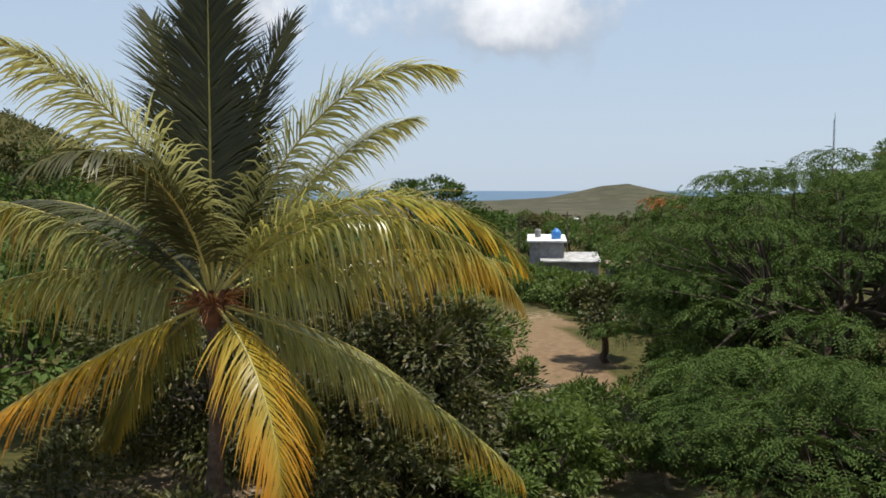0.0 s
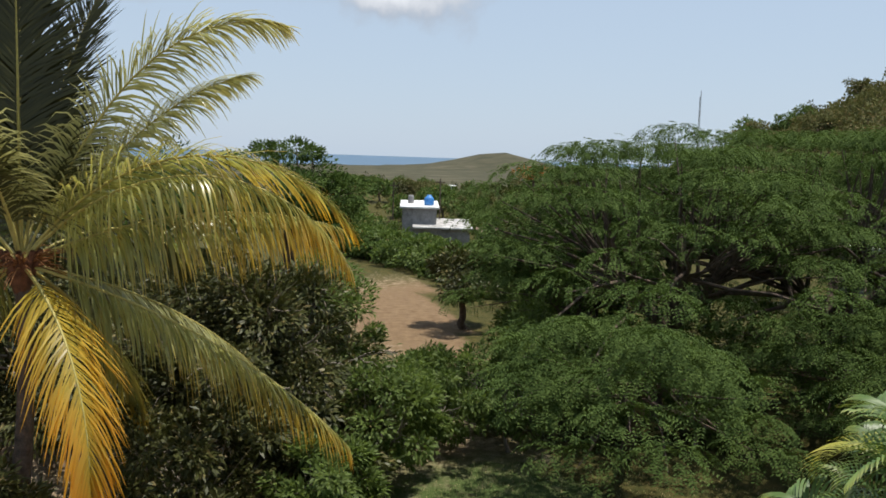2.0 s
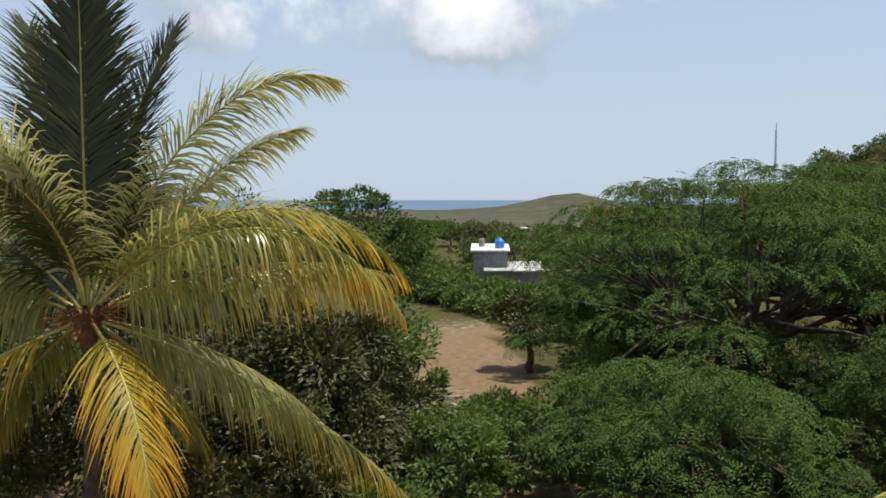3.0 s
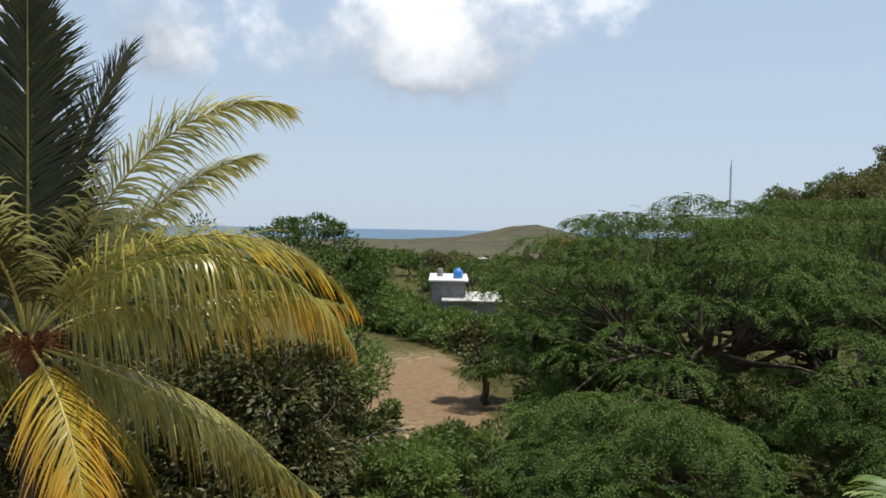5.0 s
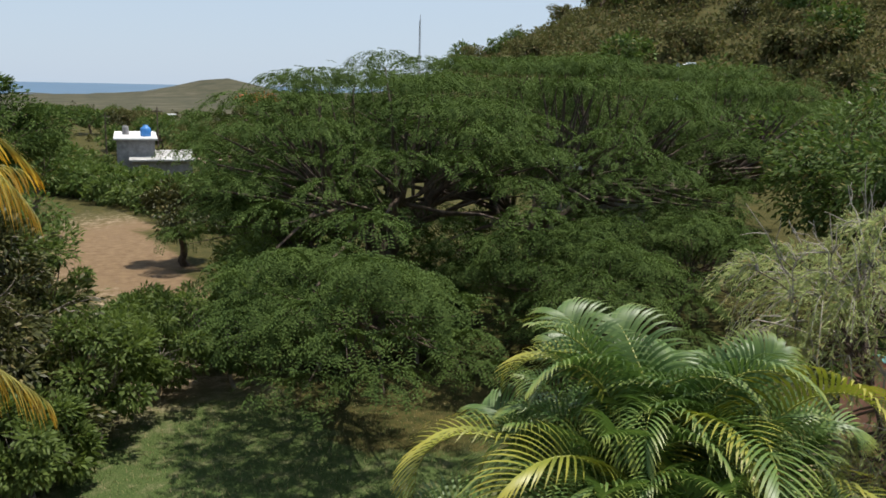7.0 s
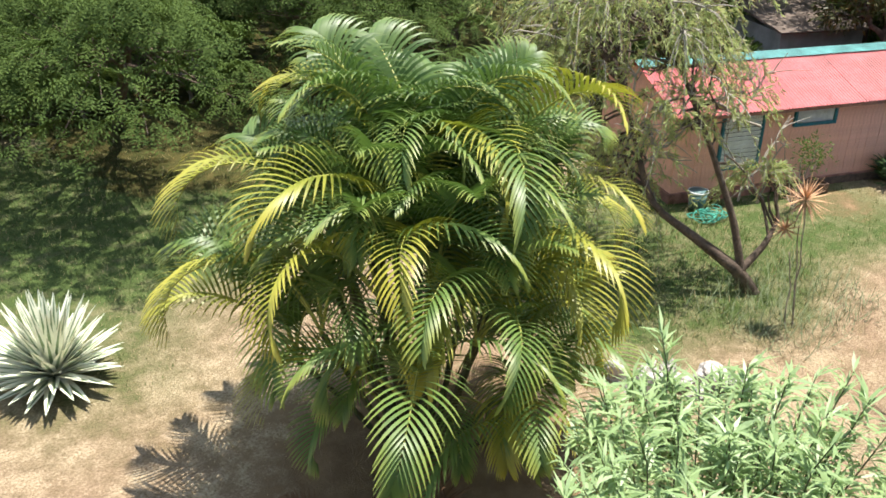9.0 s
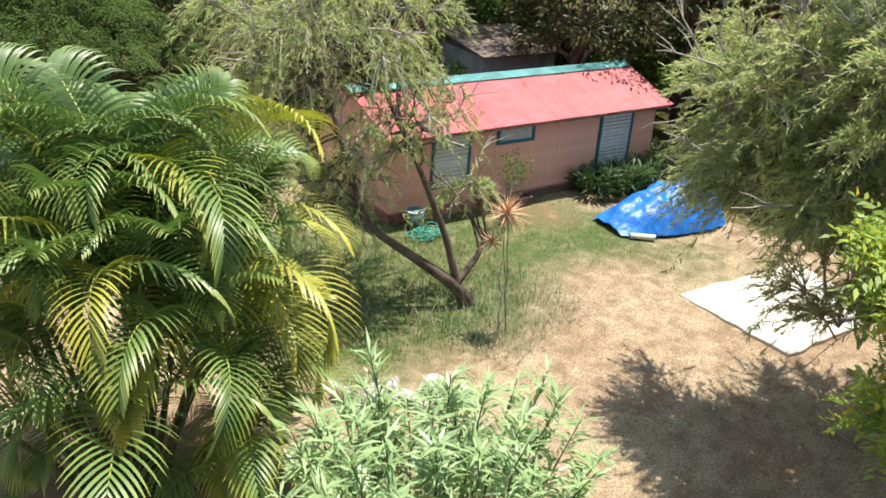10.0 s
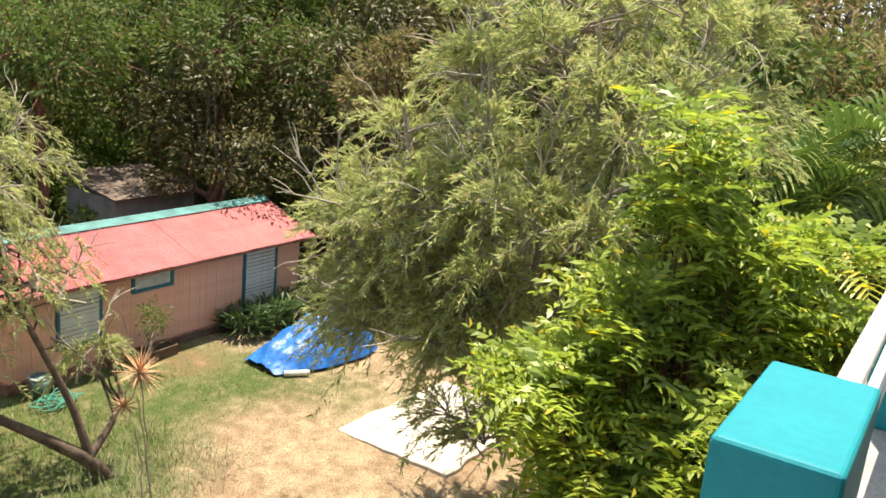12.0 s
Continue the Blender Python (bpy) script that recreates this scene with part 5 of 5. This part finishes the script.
# behind the umbrella trees and left behind the palm
for x, y, s in ((36, 38, 1.1), (40, 33, 1.2), (42, 44, 1.1), (36, 52, 1.0), (46, 52, 1.2), (50, 38, 1.2), (30, 52, 0.95), (24, 54, 0.95), (18, 52, 0.9), (54, 60, 1.3), (44, 66, 1.2), (60, 45, 1.3),
                (-13, 32, 1.0), (-18, 38, 1.1), (-9, 38, 1.0), (-22, 30, 1.1), (-26, 46, 1.2), (-14, 48, 1.1), (-32, 36, 1.2), (-12, 24, 0.9), (-17, 22, 0.9), (-36, 54, 1.3), (-22, 60, 1.2), (-8, 60, 1.0), (2, 62, 0.75), (-30, 70, 1.3), (-44, 66, 1.3)):
    plant(kinds_mid[rng.integers(2)], x, y, s)
# the valley towards the sea and the slopes
for k in range(130):
    a, d = (rng.uniform(-34, 24) if k % 3 == 0 else rng.uniform(1, 18)), 95 * math.exp(rng.uniform(0, 2.0))
    if 2.0 < a < 13.0 and d < 150:
        continue
    x, y = az(a, d)
    plant(kinds_far[rng.choice(3, p=[0.5, 0.3, 0.2])], x, y, rng.uniform(0.7, 1.25))
for k in range(84):
    a, d = rng.uniform(25, 66), rng.uniform(90, 215)
    x, y = az(a, d)
    plant(kinds_far[rng.choice(3, p=[0.4, 0.45, 0.15])], x, y, rng.uniform(0.6, 1.2))
for k in range(64):
    a, d = 0.5 + 16 * ((k * 0.618) % 1), (152 + 150 * ((k * 0.377) % 1) if k % 3 else 88 + 34 * ((k * 0.733) % 1))
    if d < 150 and 3.5 < a < 11.5:
        continue
    x, y = az(a, d)
    plant(kinds_far[rng.choice(3, p=[0.6, 0.15, 0.25])], x, y, rng.uniform(0.7, 1.1))
ORANGE = foliage("orange_blossom", (0.30, 0.07, 0.02), (0.55, 0.17, 0.05), trans=0.2)
round_tree(47.0, 190, float(land(47.0, 190)), 4.2, 1.4, 6.4, 0.3, "orange-flowering tree in the valley", ORANGE, 16, 60, 0.45, 0.25)
# low scrub over the hills: too much to count
P, D = [], []
for k in range(4600):
    a, d = (rng.uniform(21, 54), rng.uniform(85, 225)) if k % 5 > 1 else (rng.uniform(-48, -4), rng.uniform(90, 240)) if k % 5 else (rng.uniform(-2, 26), rng.uniform(110, 700))
    x, y = az(a, d)
    c0 = np.array([x, y, float(land(x, y))])
    s = rng.uniform(0.8, 2.4)
    w = unit(rng.normal(0, 1, (36, 3)))
    w[:, 2] = abs(w[:, 2])
    P.append(c0 + w * s * rng.uniform(0.3, 1, (36, 1))), D.append(w + rng.normal(0, 0.5, (36, 3)))
P, D = np.concatenate(P), np.concatenate(D)
tagged(put("scrub", leaves(P, D, rng.normal(0, 1, P.shape) + [0, 0, 1], rng.uniform(0.4, 0.8, len(P)), 0.38), SCRUB_LEAF), "dry green-brown scrub covering the hillsides", "scrub", kind="stuff")

# ---- the white house with water tank ----
PLASTER = material("grey_plaster", (0.32, 0.31, 0.30), 0.9, vary=0.3, scale=1.5)
ROOF_WHITE = material("white_roof_coat", (0.80, 0.79, 0.76), 0.7, vary=0.15, scale=1)
TANK = material("blue_tank_plastic", (0.06, 0.25, 0.62), 0.4, vary=0.1)
hx, hy = 13.2, 134.0
base = float(land(hx + 4, hy + 4)) - 0.5
house = empty("house", pose(hx, hy, 0, 0, 0, -6), "flat-roofed grey house with white upper roof", "house")
put("wall", block(2.3, 10.6, 0.3, 9, base, -2.75), PLASTER, house)
bm = block(2.0, 11.0, -0.6, 9.4, -2.75, -2.5, 0.03)
bmesh.ops.rotate(bm, verts=bm.verts, cent=(6, -0.6, -2.5), matrix=Matrix.Rotation(radians(4), 3, "X"))
put("roof", bm, material("worn_roof_coat", (0.62, 0.60, 0.57), 0.8, vary=0.45, scale=0.9), house, "patchy pale flat concrete roof slab")
put("upper_wall", block(0.4, 5.6, 2.6, 13, base, 0.1), PLASTER, house)
bm = block(0.0, 6.0, 2.0, 13.6, 0.1, 0.35, 0.03)
bmesh.ops.rotate(bm, verts=bm.verts, cent=(3, 2, 0.1), matrix=Matrix.Rotation(radians(2), 3, "X"))
put("upper_roof", bm, ROOF_WHITE, house, "bright white flat roof slab")
s = np.linspace(0, 1, 9)
tank = put("water_tank", tube(np.stack([0 * s, 0 * s, 1.3 * np.array([0, 0.02, 0.4, 0.8, 0.95, 1.1, 1.15, 1.28, 1.3])], 1), 1.35 * np.array([0.02, 0.55, 0.56, 0.56, 0.5, 0.3, 0.26, 0.24, 0.01]), 20), TANK, smooth=True, at=pose(hx + 5.0, hy + 5, 0.42))
tagged(tank, "round blue plastic water tank on the roof", "water tank")
tank2 = put("roof_vent", tube([(0, 0, 0), (0, 0, 1.0), (0, 0, 1.3), (0, 0, 1.4)], [0.5, 0.46, 0.42, 0.02], 12), PLASTER, smooth=True, at=pose(hx + 2.5, hy + 8, 0.5))
tagged(tank2, "grey cylindrical vent on the white roof", "vent")
for x, y, r, h, cz in ((13.0, 121, 2.0, 1.6, 3.0), (15.6, 117, 1.9, 1.3, 2.6), (18.6, 120, 2.0, 1.0, 1.9), (21.2, 119, 1.8, 1.0, 1.6), (11.0, 119, 2.2, 1.8, 3.4), (25.0, 121, 2.2, 1.2, 2.2)):
    round_tree(x, y, float(land(x, y)) - 0.1, r, h, cz, 0.12, "leafy green tree before the white house", BUSH_LEAF, 20, 90, 0.34, 0.17, BARK, "tree", "trees before the house")
for k, (a, d, w, h) in enumerate(((8.2, 420, 9, 5.0), (7.4, 470, 8, 4.5), (45.2, 205, 12, 3.4), (35.5, 58, 7, 3.6))):
    x, y = az(a, d)
    z = float(land(x, y))
    far = empty("house", pose(x, y, z, 0, 0, -a), "pale house standing among the trees", "house", "distant houses")
    put("wall", block(-w / 2, w / 2, 0, 7, -2, h), WHITE if k < 2 else PLASTER, far)
    put("roof", block(-w / 2 - 0.5, w / 2 + 0.5, -0.5, 7.5, h, h + 0.3, 0.02), ROOF_WHITE, far)
    for q in range(3):
        put("window", block(-w / 2 + 0.8 + q * w / 3.2, -w / 2 + 1.9 + q * w / 3.2, -0.03, 0.03, h - 2.0, h - 0.9), UNLIT_IN, far)

TILE = material("brown_roof_tile", (0.30, 0.20, 0.14), 0.85, vary=0.3)
barn = empty("outhouse", pose(27.2, 133.0, -4.4, 0, 0, 6), "low outhouse with brown roof beside the house", "outhouse")
put("wall", block(-1.6, 1.6, 0, 3, -3.5, 1.1), PLASTER, barn)
bm = block(-1.9, 1.9, -0.4, 3.4, 1.1, 1.2)
bmesh.ops.rotate(bm, verts=bm.verts, cent=(0, -0.4, 1.1), matrix=Matrix.Rotation(radians(9), 3, "X"))
put("roof", bm, TILE, barn, "brown sloping roof")

# ---- lattice mast, poles and street lamp ----
STEEL = material("galvanised_steel", (0.45, 0.46, 0.47), 0.5, 0.6, vary=0.15)
x, y = az(23.6, 560)
z = float(land(x, y))
mast = empty("radio_mast", pose(x, y, z), "slender grey lattice radio mast on the ridge", "mast")
top = 8.5 + 560 * math.tan(radians(3.9)) - z
wd = 0.9
for k in range(3):
    a = k * 2.094
    put("leg", tube([(wd * math.cos(a), wd * math.sin(a), -1), (wd * 0.45 * math.cos(a), wd * 0.45 * math.sin(a), top)], [0.16, 0.12], 5), STEEL, mast)
for q in range(24):
    z0, z1 = top * q / 24, top * (q + 1) / 24
    for k in range(3):
        a, b = k * 2.094, (k + 1 + q % 2) * 2.094
        w0, w1 = wd * (1 - 0.55 * q / 24), wd * (1 - 0.55 * (q + 1) / 24)
        put("brace", tube([(w0 * math.cos(a), w0 * math.sin(a), z0), (w1 * math.cos(b), w1 * math.sin(b), z1)], [0.08, 0.08], 4), STEEL, mast)
put("antenna", tube([(0.3, 0, top - 0.5), (0.3, 0, top + 4)], [0.25, 0.12], 5), STEEL, mast)
x, y = az(40.1, 62)
lamp = empty("street_lamp", pose(x, y, 0), "grey street lamp rising above the trees", "street lamp")
put("pole", tube([(0, 0, -0.2), (0, 0, 9.9), (0, 0, 10.3)], [0.14, 0.12, 0.11], 8), STEEL, lamp, smooth=True)
put("arm", tube([(0, 0, 10.1), (0.9, -0.1, 10.3)], [0.06, 0.05], 6), STEEL, lamp)
put("lamp_head", block(0.7, 1.3, -0.22, 0.06, 10.25, 10.38, 0.03), WHITE, lamp)
for x, y, h in ((20.3, 142.0, 4.6), (14.4, 160.0, 3.2)):
    z = float(land(x, y))
    wire_pole = empty("utility_pole", pose(x, y, z), "dark wooden utility pole in the valley", "pole", "valley poles")
    put("pole", tube([(0, 0, -1), (0, 0, h - z)], [0.14, 0.1], 7), BARK, wire_pole)
    put("crossarm", block(-0.8, 0.8, -0.06, 0.06, h - z - 0.7, h - z - 0.55), BARK, wire_pole)
x, y = az(43.6, 196)
pole = put("utility_pole", tube([(0, 0, -1), (0, 0, 9)], [0.16, 0.12], 7), BARK, at=pose(x, y, float(land(x, y))))
tagged(pole, "thin dark utility pole on the hillside", "pole")
x, y = az(36.6, 46)
pillar = put("concrete_post", block(-0.25, 0.25, -0.25, 0.25, -0.1, 3.4, 0.02), PLASTER, at=pose(x, y, 0, 0, 0, 20))
tagged(pillar, "grey concrete post behind the shade trees", "post")
# small grey outbuilding behind the shed
out = empty("outbuilding", pose(27.2, 14.2, 0, 0, 0, -22), "grey-walled outbuilding with rusty roof among trees", "outbuilding")
put("wall", block(-1.2, 1.7, 0, 2.4, -0.1, 2.3), material("pale_block_wall", (0.34, 0.33, 0.31), 0.9, vary=0.3, scale=1.5), out)
RUST = material("rusty_roof", (0.20, 0.15, 0.12), 0.8, vary=0.4)
bm = block(-1.35, 1.85, -0.2, 2.6, 2.3, 2.36)
bmesh.ops.rotate(bm, verts=bm.verts, cent=(0, -0.2, 2.3), matrix=Matrix.Rotation(radians(8), 3, "X"))
put("roof", bm, RUST, out, "rusty metal roof")

# ---- the balcony: turquoise post, white pipe rails ----
TURQ = material("turquoise_paint", (0.001, 0.235, 0.29), 0.55, vary=0.08, scale=5, bump=0.12, fine=40, spec=0.2)
PIPE = material("white_pipe_paint", (0.80, 0.80, 0.80), 0.35, vary=0.06)
BATTEN = material("pale_wood", (0.55, 0.42, 0.28), 0.7, vary=0.2)
FLOOR = material("balcony_concrete", (0.42, 0.40, 0.37), 0.85, vary=0.25, scale=2)
balcony = empty("balcony", pose(4.585, -0.668, 0, 0, 0, -18.2), "balcony edge with turquoise posts and white pipe rails", "balcony", kind="structure")
for x in (0.0, -3.6, 3.4):
    bm = block(-0.225, 0.225, -0.103, 0.103, 6.72, 7.93, 0.0)
    bmesh.ops.bevel(bm, geom=[ed for ed in bm.edges], offset=0.012, segments=3, affect="EDGES", profile=0.5)
    put("post", bm, TURQ, balcony, "solid turquoise-painted post", at=pose(x, 0, 0))
for x0, x1 in ((-3.38, -0.22), (0.22, 3.18)):
    put("rail", tube([(x0, 0.0, 7.72), (x1, 0.0, 7.72)], [0.033, 0.033], 14), PIPE, balcony, "white pipe rail", smooth=True)
    put("rail", tube([(x0, 0.0, 7.3), (x1, 0.0, 7.3)], [0.033, 0.033], 14), PIPE, balcony, "white pipe rail", smooth=True)
# unseen slab, added only to keep sky light off the post's front
put("added_shade_slab", block(-6, 5, -2.6, -0.45, 9.35, 9.55), FLOOR, balcony, "unseen slab added above the balcony for shade")
put("batten", block(-0.5, 0.4, -0.215, -0.175, 7.55, 7.6), BATTEN, balcony, "pale wooden batten", at=pose(0, 0, 0))
put("floor_slab", block(-6, 5, -2.6, 0.25, 6.5, 6.72), FLOOR, balcony, "concrete balcony slab")
# unseen closing wall; its dark turquoise cuts the light bounced onto the post
wall = put("wall_south", block(-6, 5, -2.8, -2.6, 0, 9.6), TURQ, at=pose(4.585, -0.668, 0, 0, 0, -18.2))
tagged(wall, "plain painted house wall behind the balcony", "wall", kind="structure")
